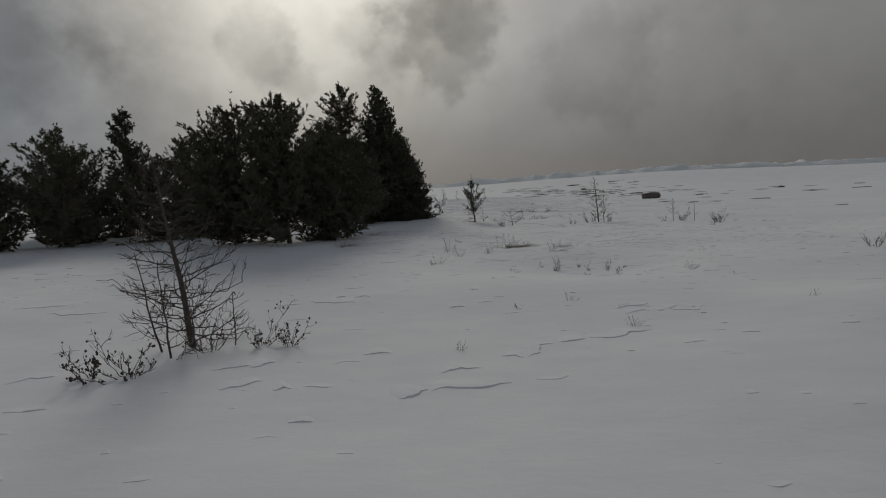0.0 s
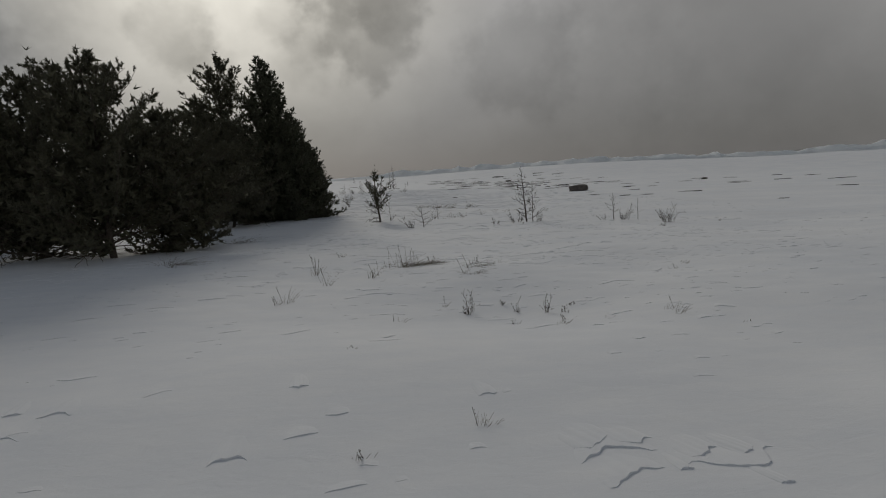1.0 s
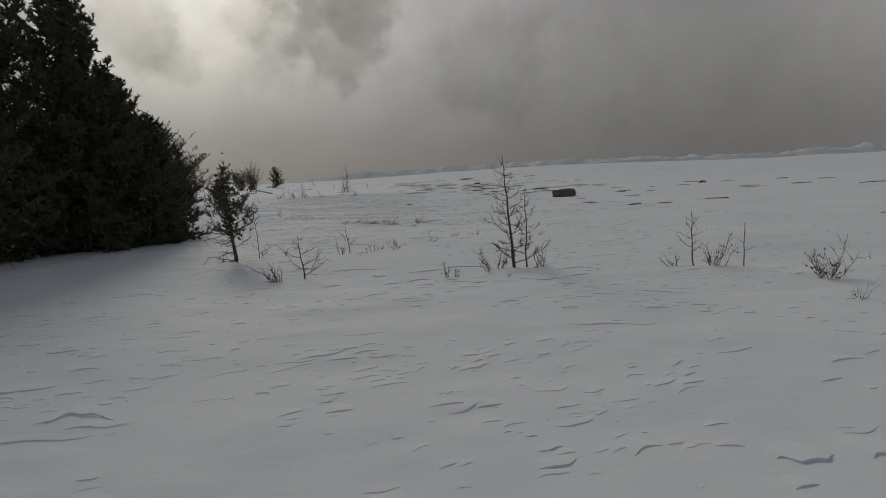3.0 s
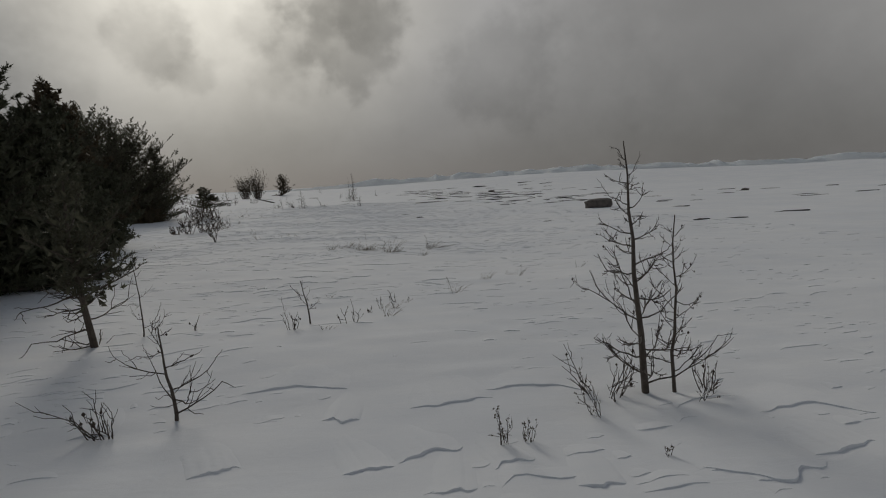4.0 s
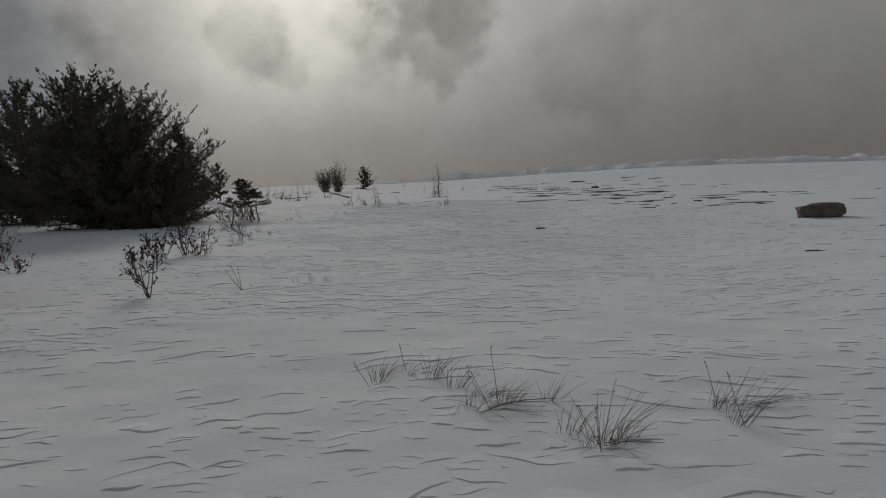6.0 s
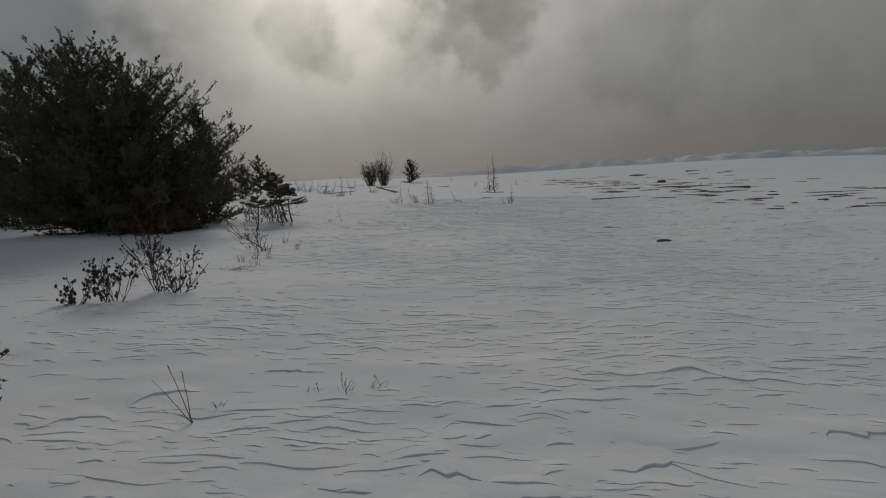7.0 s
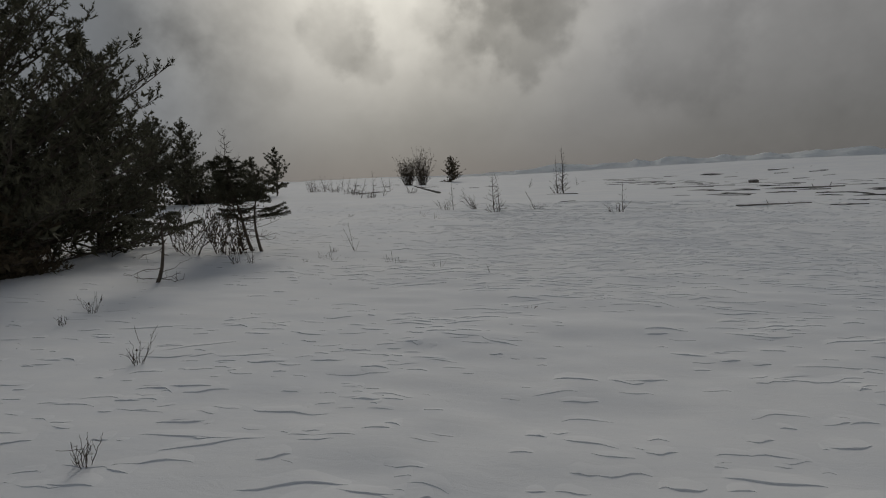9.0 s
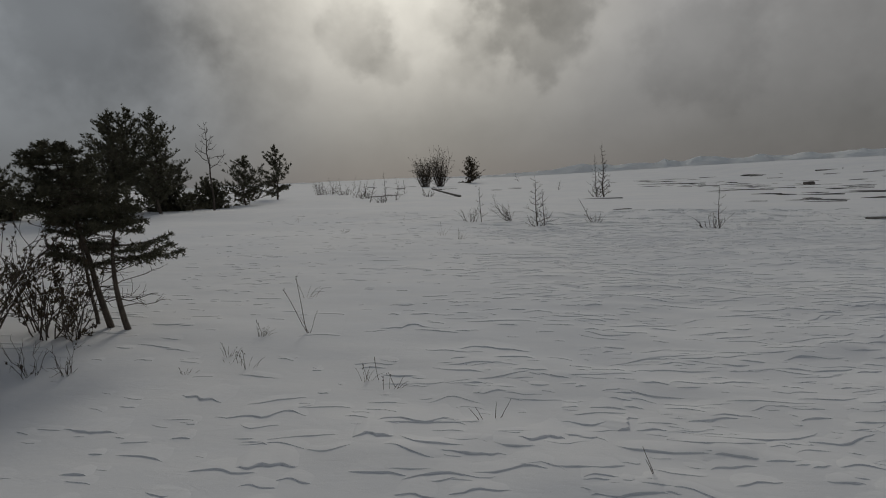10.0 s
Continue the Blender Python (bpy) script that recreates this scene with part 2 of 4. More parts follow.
def lip_mesh(rng, ends, height, tail, knots=9):
    """Crust lips carved by the wind: a steep front towards the land, a long tapering back. ends: rows of x, y, x, y."""
    ends = np.asarray(ends, float)
    n = len(ends)
    height, tail = np.broadcast_to(height, n)[:, None], np.broadcast_to(tail, n)[:, None]
    a, b = ends[:, None, :2], ends[:, None, 2:]
    length = np.linalg.norm(b - a, axis=-1)
    along = (b - a) / length[..., None]
    away = np.stack([-along[..., 1], along[..., 0]], -1)
    share = np.linspace(0, 1, knots)[None]
    jitter = np.cumsum(rng.normal(0, 1, (n, knots)), 1)
    jitter[:, 1:-1] = 0.25 * jitter[:, :-2] + 0.5 * jitter[:, 1:-1] + 0.25 * jitter[:, 2:]
    jitter = jitter - jitter[:, :1] * (1 - share) - jitter[:, -1:] * share
    bow = rng.normal(0.01, 0.06, (n, 1)) * length * 4 * share * (1 - share)
    side = bow + jitter * 0.065 * np.minimum(length, 0.7)
    edge = a + (b - a) * share[..., None] + away * side[..., None]
    taper = np.broadcast_to(np.sin(np.pi * share) ** 0.6, (n, knots)).copy()
    taper[:, 0], taper[:, -1] = 0, 0
    rise = height * taper * np.clip(0.92 + 0.13 * rng.normal(0, 1, (n, knots)), 0.6, 1.25)
    rows = []
    for back, lift, sunk in ((-0.10, -1, 0), (0.0, 1.0, 0), (0.0, 1.0, 0), (0.22, 0.88, 0), (0.58, 0.42, 0), (1.0, 0.0, 1)):
        if lift < 0:
            xy = edge - away * (0.7 * rise)[..., None]
            z = -0.006 - 0.004 * taper
        else:
            xy = edge + away * (back * tail * (0.5 + 0.5 * taper))[..., None]
            z = lift * rise - 0.003 * (1 - np.minimum(taper, 1)) - 0.004 * sunk
        rows.append(np.concatenate([xy, (snow_z(xy[..., 0], xy[..., 1]) + z)[..., None]], -1))
    co = np.stack(rows, 1)
    q = np.arange(knots - 1)
    faces = np.concatenate([np.stack([r * knots + q, r * knots + q + 1, (r + 1) * knots + q + 1, (r + 1) * knots + q], -1) for r in (0, 2, 3, 4)])
    faces = (np.arange(n)[:, None, None] * 6 * knots + faces[None]).reshape(-1, 4)
    me = raw_mesh("snow_lip", co.reshape(-1, 3), faces)
    return me


def raw_mesh(name, co, faces, smooth=True):
    """A mesh from an array of places and an array of faces with one count of corners."""
    me = bpy.data.meshes.new(name)
    n, k = faces.shape
    me.vertices.add(len(co))
    me.vertices.foreach_set("co", np.ascontiguousarray(co, dtype=np.float32).ravel())
    me.loops.add(n * k)
    me.loops.foreach_set("vertex_index", faces.astype(np.int32).ravel())
    me.polygons.add(n)
    me.polygons.foreach_set("loop_start", np.arange(0, n * k, k, dtype=np.int32))
    me.polygons.foreach_set("use_smooth", np.full(n, smooth))
    me.update(calc_edges=True)
    return me


ground = new("ground", snow_sheet(spread(-4.0, 9.0, 0.105, 1.10, -3800, 3800), spread(2.0, 74.0, 0.115, 1.07, -500, 3800)))
ground.data.materials.append(SNOW)
tagged(ground, "wind-carved white snow over a gently sloping shore", "snow", kind="structure")


def long_lips(rows, height, tail, seed):
    """The crust's larger lips, each a piece of its own."""
    rng = np.random.default_rng(seed)
    for row in rows:
        lip = new("snow_lip", lip_mesh(rng, [row], height * rng.uniform(0.8, 1.15), tail * rng.uniform(0.8, 1.3), 18))
        lip.data.materials.append(SNOW)
        lip.parent = ground


# by the dead larch and the first slope
long_lips((
    (-0.12, 5.64, 0.32, 5.78), (0.52, 6.18, 0.77, 6.05), (0.77, 6.05, 1.20, 6.59), (1.20, 6.59, 1.57, 6.70), (1.57, 6.70, 2.45, 7.12), (-0.20, 5.09, 0.59, 5.33),
    (2.31, 8.28, 2.89, 8.38), (2.92, 8.13, 3.63, 8.26), (-2.45, 5.95, -1.86, 6.18), (-2.04, 5.99, -1.80, 6.26), (-2.14, 5.34, -1.75, 5.56), (-4.40, 5.78, -3.95, 5.98),
    (-1.61, 5.27, -1.43, 5.34), (-7.51, 10.36, -6.40, 10.47), (-6.54, 9.70, -5.33, 9.50), (-2.23, 9.68, -1.36, 9.30), (-0.95, 6.37, -0.59, 6.45), (-11.92, 18.63, -11.67, 21.43),
    (-0.48, 4.99, -0.20, 5.20),
), 0.013, 0.34, 81)
# on the open slope
long_lips((
    (2.34, 8.50, 2.69, 8.65), (2.60, 8.40, 2.93, 8.53), (2.98, 8.26, 3.26, 8.35), (3.32, 8.21, 3.50, 8.30), (2.37, 7.98, 2.83, 8.14), (2.87, 8.09, 2.97, 8.11),
    (3.33, 7.85, 3.43, 7.89), (0.39, 9.90, 0.57, 9.92), (1.91, 9.47, 2.10, 9.50), (-1.50, 9.72, -1.21, 9.73), (-1.81, 9.85, -1.64, 9.88), (0.02, 8.66, 0.29, 8.68),
), 0.012, 0.34, 82)
# before the saplings
long_lips((
    (2.63, 17.58, 3.26, 17.64), (0.75, 17.61, 1.31, 17.86), (1.93, 18.33, 2.20, 18.37), (-0.20, 20.19, 0.19, 20.06), (0.80, 21.07, 1.13, 21.11), (1.51, 20.27, 2.07, 20.34),
    (3.70, 18.61, 4.16, 18.52), (5.99, 18.58, 6.35, 18.55), (6.48, 18.45, 6.82, 18.52), (4.88, 17.50, 5.10, 17.50), (3.43, 17.50, 3.76, 17.59),
), 0.016, 0.35, 83)
# round the tall sapling
long_lips((
    (4.38, 25.27, 4.71, 25.36), (4.71, 25.36, 5.18, 25.50), (3.43, 25.45, 3.76, 25.57), (2.38, 26.31, 2.75, 26.33), (3.49, 26.96, 4.45, 26.82), (4.87, 26.25, 5.60, 26.25),
    (5.51, 26.47, 6.37, 26.18), (4.87, 24.92, 5.15, 24.88), (5.68, 24.78, 5.97, 24.75), (7.28, 25.44, 8.11, 25.27), (6.41, 24.81, 7.25, 24.80), (7.18, 24.81, 7.71, 24.87),
    (4.21, 26.21, 4.52, 26.16), (5.27, 25.10, 5.57, 25.16),
), 0.015, 0.60, 84)
# past the saplings
long_lips((
    (2.82, 32.20, 3.36, 32.20), (3.53, 32.78, 4.01, 32.77), (4.01, 32.77, 4.24, 32.98), (4.24, 32.98, 4.49, 33.09), (4.49, 33.09, 4.90, 33.44), (3.25, 34.39, 4.39, 34.28),
    (2.87, 32.56, 3.13, 32.55), (3.15, 32.49, 3.42, 32.70), (2.93, 33.27, 3.25, 33.25), (2.04, 32.49, 2.90, 32.39), (3.31, 33.59, 3.96, 33.43), (4.64, 35.20, 5.61, 35.08),
    (3.65, 36.23, 4.64, 37.12), (5.72, 32.49, 6.42, 32.41), (3.89, 31.42, 4.03, 31.44), (3.29, 31.63, 3.78, 31.57), (4.20, 31.36, 4.53, 31.30), (2.37, 35.32, 2.80, 34.84),
), 0.015, 0.50, 85)
# along the broad tree
long_lips((
    (5.02, 41.88, 5.20, 41.83), (5.20, 41.83, 5.35, 41.81), (5.35, 41.81, 5.60, 41.95), (2.20, 42.07, 2.59, 41.98), (2.59, 41.98, 2.84, 42.06), (1.27, 42.20, 1.61, 42.37),
    (1.79, 42.43, 2.09, 42.47), (2.21, 42.49, 2.69, 42.52), (2.97, 42.56, 3.41, 42.52), (4.92, 45.04, 6.02, 45.00), (3.17, 43.78, 3.76, 43.82), (5.84, 43.66, 6.31, 43.89),
    (4.21, 43.20, 4.85, 43.24), (3.07, 43.04, 3.48, 43.01), (0.13, 43.77, 0.59, 43.97), (1.43, 45.02, 1.87, 45.07), (0.58, 44.15, 1.13, 44.49), (3.78, 42.66, 4.19, 42.54),
), 0.014, 0.40, 86)
# at the last rise
long_lips((
    (-2.48, 62.70, -2.04, 62.58), (-2.00, 62.30, -1.29, 62.40), (-0.87, 62.24, -0.16, 62.34), (-0.29, 61.88, 0.13, 61.87), (-0.47, 63.91, 0.28, 64.02), (-1.36, 64.67, -0.77, 64.81),
    (-1.49, 61.57, -1.08, 61.66), (-2.93, 62.04, -2.47, 61.99), (-0.88, 62.01, -0.60, 62.07), (0.78, 62.28, 0.92, 62.52), (0.14, 62.10, 0.48, 62.05),
), 0.014, 0.35, 87)


def crust_field(seed):
    """The many small lips between the larger ones, joined."""
    rng = np.random.default_rng(seed)
    n = 200000
    x, y = rng.uniform(-11, 19, n), rng.uniform(2.5, 86, n)
    patch = 0.62 + 0.75 * vnoise(x / 2.4, y / 1.5, 57) + 0.40 * vnoise(x / 0.8, y / 0.55, 58)
    patch = patch + 0.28 * step01(y, 42, 54) - 0.35 * step01(y, 55, 60) * (1 - step01(y, 62, 66)) * (1 - step01(x, 1.5, 4))
    near = 1 - 0.85 * step01(np.abs(x - 2.5), 5, 12)
    keep = rng.uniform(0, 1, n) < 0.42 * crust_zone(x, y) * np.clip(patch, 0, 1.4) * near
    x, y = x[keep], y[keep]
    n = len(x)
    late = step01(y, 22, 42)
    length = np.clip(rng.lognormal(-1.85 + 0.36 * late, 0.58, n), 0.05, 0.9)
    turn = 0.10 - 0.10 * late + 0.22 * vnoise(x / 3.0, y / 2.6, 64) + rng.normal(0, 0.16, n)
    ends = np.stack([x - length / 2 * np.cos(turn), y - length / 2 * np.sin(turn), x + length / 2 * np.cos(turn), y + length / 2 * np.sin(turn)], -1)
    height = np.clip((0.0040 + 0.0075 * rng.uniform(0, 1, n) ** 2.4) * np.sqrt(length / 0.28), 0.0025, 0.010)
    tail = rng.uniform(10, 20, n) * height + 0.05
    close = np.abs(x - 2.5) < 4.5
    for some, knots in ((close, 9), (~close, 5)):
        crust = new("snow_crust", lip_mesh(rng, ends[some], height[some], tail[some], knots))
        crust.data.materials.append(SNOW)
        crust.parent = ground
        tagged(crust, "small wind-carved lips of crusted snow", kind="stuff")



crust_field(91)


def gz(x, y):
    return float(land(x, y))


# ---- lake: ice ridge along the shore and open water behind ----


def shore_y(x):
    """The line of the ice ridge over the plan."""
    return 232.0 - 0.62 * x - 0.0009 * x * x * np.sign(x)


def ridge_mesh(name, x0, x1, off, width, seed, foot, crest, rough):
    """Piled shore ice: a broad snowy back with jagged blocks along its crest."""
    xs, vs = np.arange(x0, x1, 1.0), np.linspace(-1, 1, 33)
    gx, gv = np.meshgrid(xs, vs)
    gy = shore_y(gx) + off + gv * width + 2.5 * vnoise(gx / 14, gv * 0 + seed, seed)
    back = np.where(gv < 0, (1 + gv) ** 1.6, 1 - gv ** 2)
    jag = 0.30 * vnoise(gx / 18, gv * 0.3, seed + 1) + 0.55 * (1 - np.abs(vnoise(gx / 6.0, gv * 1.2, seed + 2))) ** 3 + 0.45 * (1 - np.abs(vnoise(gx / 2.8, gv * 2.5, seed + 3))) ** 2
    jag = jag + 0.8 * step01(vnoise(gx / 6.5, gv * 0.6 + 9.3, seed + 4), 0.2, 0.9)
    crest = crest * step01(gx, -60, 25)
    z = land(gx, shore_y(gx) + 4.0) + crest * back - foot * (1 - back) + rough * (0.15 + 1.15 * step01(gx, -30, 60)) * jag * np.clip(1 - np.abs(gv * 1.4), 0, 1)
    co = np.stack([gx, gy, z], -1).reshape(-1, 3)
    nx, ny = len(xs), len(vs)
    a = (np.arange(ny - 1)[:, None] * nx + np.arange(nx - 1)[None]).ravel()
    return raw_mesh(name, co, np.stack([a, a + 1, a + 1 + nx, a + nx], -1), False)


for off, width, seed, foot, crest, rough in ((4.0, 9.0, 70, 1.2, 1.0, 1.35),):
    ridge = new("ice_ridge", ridge_mesh("ice_ridge", -300.0, 330.0, off, width, seed, foot, crest, rough))
    ridge.data.materials.append(ICE)
    tagged(ridge, "jagged pale shore ice ridge dusted with snow beside the lake", "ice ridge", kind="structure")

wx = np.array([-3900.0, -260.0, 0.0, 330.0, 3900.0])
wco = np.array([(x, y, -2.55) for x in wx for y in (float(shore_y(np.clip(x, -260, 330))) + 6, 3900.0)])
wfa = np.array([[2 * i, 2 * i + 2, 2 * i + 3, 2 * i + 1] for i in range(len(wx) - 1)])
water = new("water", raw_mesh("water", wco, wfa))
water.data.materials.append(WATER)
tagged(water, "dark open lake water behind the ice ridge", "water", kind="structure")

# ---- plant kit ----
UP = np.array([0.0, 0.0, 1.0])


def unit(v):
    v = np.asarray(v, float)
    return v / np.maximum(np.linalg.norm(v, axis=-1, keepdims=True), 1e-9)


class Shape:
    """Gathers tubes and blades, all as triangles, for one mesh."""

    def __init__(self):
        self.co, self.tri, self.n = [], [], 0

    def take(self, co, tri):
        self.co.append(np.asarray(co, float))
        self.tri.append(np.asarray(tri) + self.n)
        self.n += len(co)

    def tube(self, pts, radii, sides=4):
        pts, radii = np.asarray(pts, float), np.asarray(radii, float)
        k = len(pts)
        ahead = unit(np.gradient(pts, axis=0))
        ref = np.where(np.abs(ahead[:, 2:3]) > 0.9, [[1.0, 0, 0]], [[0, 0, 1.0]])
        u = unit(np.cross(ahead, ref))
        v = np.cross(ahead, u)
        ang = np.arange(sides) * 2 * np.pi / sides
        ring = pts[:, None] + radii[:, None, None] * (np.cos(ang)[None, :, None] * u[:, None] + np.sin(ang)[None, :, None] * v[:, None])
        co = np.r_[ring.reshape(-1, 3), pts[-1:] + ahead[-1:] * radii[-1]]
        i, j = np.meshgrid(np.arange(k - 1), np.arange(sides), indexing="ij")
        a, b = i * sides + j, i * sides + (j + 1) % sides
        tri = np.concatenate([np.stack([a, b, b + sides], -1).reshape(-1, 3), np.stack([a, b + sides, a + sides], -1).reshape(-1, 3)])
        e = (k - 1) * sides
        cap = np.array([[e + s, e + (s + 1) % sides, k * sides] for s in range(sides)])
        self.take(co, np.concatenate([tri, cap]))
        return self

    def blades(self, rng, at, way, count, length, width, fan=0.9):
        """At each place a tuft of narrow blades that fan out round its way."""
        at = np.repeat(at, count, 0)
        way = unit(np.repeat(way, count, 0) + rng.normal(0, fan * 0.6, (len(at), 3)))
        ln = length * rng.uniform(0.55, 1.25, (len(at), 1))
        side = unit(np.cross(way, rng.normal(0, 1, at.shape))) * (width * rng.uniform(0.6, 1.3, (len(at), 1)))
        co = np.stack([at - side, at + side, at + way * ln], 1).reshape(-1, 3)
        self.take(co, np.arange(len(co)).reshape(-1, 3))
        return self

    def lumps(self, rng, at, size):
        """Small faceted buds or cones."""
        oct_co = np.array([(1, 0, 0), (-1, 0, 0), (0, 1, 0), (0, -1, 0), (0, 0, 1.35), (0, 0, -1.2)], float)
        oct_tri = np.array([(0, 2, 4), (2, 1, 4), (1, 3, 4), (3, 0, 4), (2, 0, 5), (1, 2, 5), (3, 1, 5), (0, 3, 5)])
        for p in at:
            self.take(p + oct_co * size * rng.uniform(0.6, 1.3) * rng.uniform(0.75, 1.2, (6, 3)), oct_tri)
        return self

    def mesh(self, name, material, smooth=False):
        me = raw_mesh(name, np.concatenate(self.co), np.concatenate(self.tri), smooth)
        me.materials.append(material)
        return me


def part(name, shape, material, parent, label="", kind=""):
    """One mesh object under a thing or a part."""
    ob = new(name, shape.mesh(name, material))
    ob.parent = parent
    return tagged(ob, label, kind=kind)


def thing(name, x, y, label, category, group="", sink=0.05):
    ob = new(name)
    ob.location = (x, y, gz(x, y) - sink)
    return tagged(ob, label, category, group)


def bent(rng, a, way, length, k=5, curve=(0, 0, 0), wiggle=0.06):
    """A path from a along way, curving and wandering a little."""
    s = np.linspace(0, 1, k)[:, None]
    wig = np.cumsum(rng.normal(0, wiggle, (k, 3)), 0) * length / k
    wig[0] = 0
    return np.asarray(a) + unit(way) * length * s + np.asarray(curve) * length * s * s + wig


# ---- conifers ----


def conifer(name, x, y, h, r, label, seed, profile="cone", base=0.04, lift=0.3, dense=1.0, lean=(0, 0), foliage=None,
            blade=0.15, trunks=((0, 0, 1.0),), limbs=None, group="evergreens on the shore", ragged=0.18, stout=1.0, stubs=0, steep=0.0):
    """An evergreen: tapered trunk, limbs and a crown of needle tufts on branchlets. profile: cone, dome or open."""
    rng = np.random.default_rng(seed)
    ob = thing(name, x, y, label, "tree", group)
    foliage = foliage or CEDAR
    wood, crown = Shape(), Shape()
    for tx, ty, share in trunks:
        th = h * share
        tr = (0.016 * th + 0.008) * stout
        tp = bent(rng, (tx, ty, -0.1), (lean[0], lean[1], 1), th + 0.05, 8, wiggle=0.09)
        part("trunk", Shape().tube(tp, np.linspace(tr, 0.010, 8), 7), BARK, ob)
        line = np.linspace(0, 1, 8)
        n = limbs or int((22 + 16 * r * share + 9 * th) * dense ** 0.4)
        for q in range(n):
            u = base + (1 - base) * ((q + rng.uniform(0, 1)) / n) ** 0.9
            if profile == "cone":
                reach, el = r * (1 - u) ** 0.62 + 0.06, lift + 0.5 * u
            elif profile == "dome":
                reach, el = r * max(0.02, 1 - (max(0.0, u - 0.28) / 0.72) ** 2.2) ** 0.5 * (0.85 + 0.15 * min(1, u / 0.28)), 0.15 + 0.75 * u
            else:
                reach, el = r * (0.5 + 0.5 * math.sin(2.7 * min(1, u))) * (1 - u ** 4) ** 0.6 + 0.10, 0.05 + 0.7 * u
            el += steep
            reach *= share ** 0.5 * (1 + rng.uniform(-1.9 * ragged, ragged))
            az = rng.uniform(0, 2 * np.pi)
            rise = min(reach * math.tan(el), u * th * 0.75)
            z0 = (u * th - rise) / th
            start = np.array([np.interp(z0, line, tp[:, k]) for k in range(3)])
            flat = np.array([math.cos(az), math.sin(az), 0.0])
            way = unit(flat * reach + UP * rise)
            path = bent(rng, start, way, math.hypot(reach, rise), 6, curve=(0, 0, rng.uniform(-0.06, 0.14)), wiggle=0.09)
            path[:, 2] = np.maximum(path[:, 2], 0.04)
            wood.tube(path, np.linspace(0.006 + 0.011 * reach, 0.004, 6) * stout, 4)
            # branchlets
            m = max(4, int((5 + 8.5 * reach) * dense))
            sv = rng.uniform(0.10 if profile != "open" else 0.25, 1.0, m) ** 0.7
            at = np.stack([np.interp(sv, np.linspace(0, 1, 6), path[:, k]) for k in range(3)], -1)
            turn = unit(way * 0.50 + rng.normal(0, 0.50, (m, 3)) * [1, 1, 0.6] + UP * 0.50 + np.array([-0.10, 0, 0]))
            ln = (0.12 + 0.17 * reach * (1.15 - sv) ** 0.8)[:, None] * rng.uniform(0.6, 1.15, (m, 1))
            tip = at + turn * ln
            tip[:, 2] = np.maximum(tip[:, 2], 0.06)
            wide = unit(np.cross(turn, rng.normal(0, 1, (m, 3)))) * (0.004 + 0.002 * reach)
            wood.take(np.stack([at - wide, at + wide, tip], 1).reshape(-1, 3), np.arange(3 * m).reshape(-1, 3))
            # tufts along the branchlets
            for where in (0.30, 0.48, 0.64, 0.80, 0.92, 1.04):
                p = at + (tip - at) * where + rng.normal(0, 0.010, (m, 3))
                crown.blades(rng, p, turn, 5, blade * 0.60, blade * 0.088, 0.95)
            # shaded inner foliage
            inner = rng.uniform(0.05, 0.80 if profile != "open" else 0.70, int(m * 0.8) + 2)
            p = np.stack([np.interp(inner, np.linspace(0, 1, 6), path[:, k]) for k in range(3)], -1) + rng.normal(0, 0.05 + 0.03 * reach, (len(inner), 3))
            p[:, 2] = np.maximum(p[:, 2], 0.06)
            crown.blades(rng, p, np.tile(way, (len(p), 1)), 4, blade * 1.30, blade * 0.32, 1.4)
        top = tp[-1] + rng.normal(0, 0.04, (8, 3)) * [1, 1, 3.0]
        crown.blades(rng, top, np.tile(UP, (8, 1)), 6, blade, blade * 0.14)
    for q in range(stubs):
        u, az = rng.uniform(0.04, base + 0.12), rng.uniform(0, 2 * np.pi)
        start = np.array([np.interp(u, line, tp[:, k]) for k in range(3)])
        twiggy(rng, wood, start, (math.cos(az), math.sin(az), -0.15), r * rng.uniform(0.5, 1.1), 0.006 + 0.004 * h * stout * 0.4, 1, [])
    part("branchwork", wood, BARK, ob, kind="stuff")
    part("crown", crown, foliage, ob)
    return ob


def twiggy(rng, shape, a, way, length, radius, depth, tips, gnarl=0.18, sweep=(-0.08, 0.28)):
    """A wandering twig with forks."""
    path = bent(rng, a, way, length, 6, curve=(0, 0, rng.uniform(*sweep)), wiggle=gnarl)
    shape.tube(path, np.linspace(radius, radius * 0.45, 6), 4 if depth else 3)
    tips.extend([path[-1]] if depth else [path[-1], path[4], path[3]])
    if depth > 0:
        for _ in range(rng.integers(3, 6)):
            k = rng.integers(1, 6)
            w = unit(unit(way) + rng.normal(0, 0.62, 3) + UP * 0.12)
            twiggy(rng, shape, path[k], w, length * rng.uniform(0.26, 0.52), radius * 0.62, depth - 1, tips, gnarl, sweep)


conifer("spruce_tree", -16.8, 22.7, 4.9, 1.5, "dark pointed spruce at the edge of the grove", 1, "cone", 0.03, 0.1, blade=0.17)
conifer("pine_tree", -14.5, 23.8, 4.6, 2.1, "dark rounded pine standing in the grove", 2, "open", 0.06, foliage=PINE, dense=0.75)
conifer("cedar_tree", -14.8, 29.0, 6.1, 1.9, "slender dark cedar with a thin open top", 3, "cone", 0.03, 0.3)
conifer("pine_tree", -12.6, 30.5, 4.7, 2.1, "dark low pine between taller trees", 4, "open", 0.05, foliage=PINE, dense=0.75)
conifer("pine_tree", -18.5, 30.0, 4.8, 2.4, "dark pine at the back of the grove", 5, "dome", 0.04, foliage=PINE, dense=0.75)
conifer("pine_tree", -10.2, 26.5, 4.3, 2.0, "dark broad pine behind the front of the grove", 28, "dome", 0.04, foliage=PINE, dense=0.75)
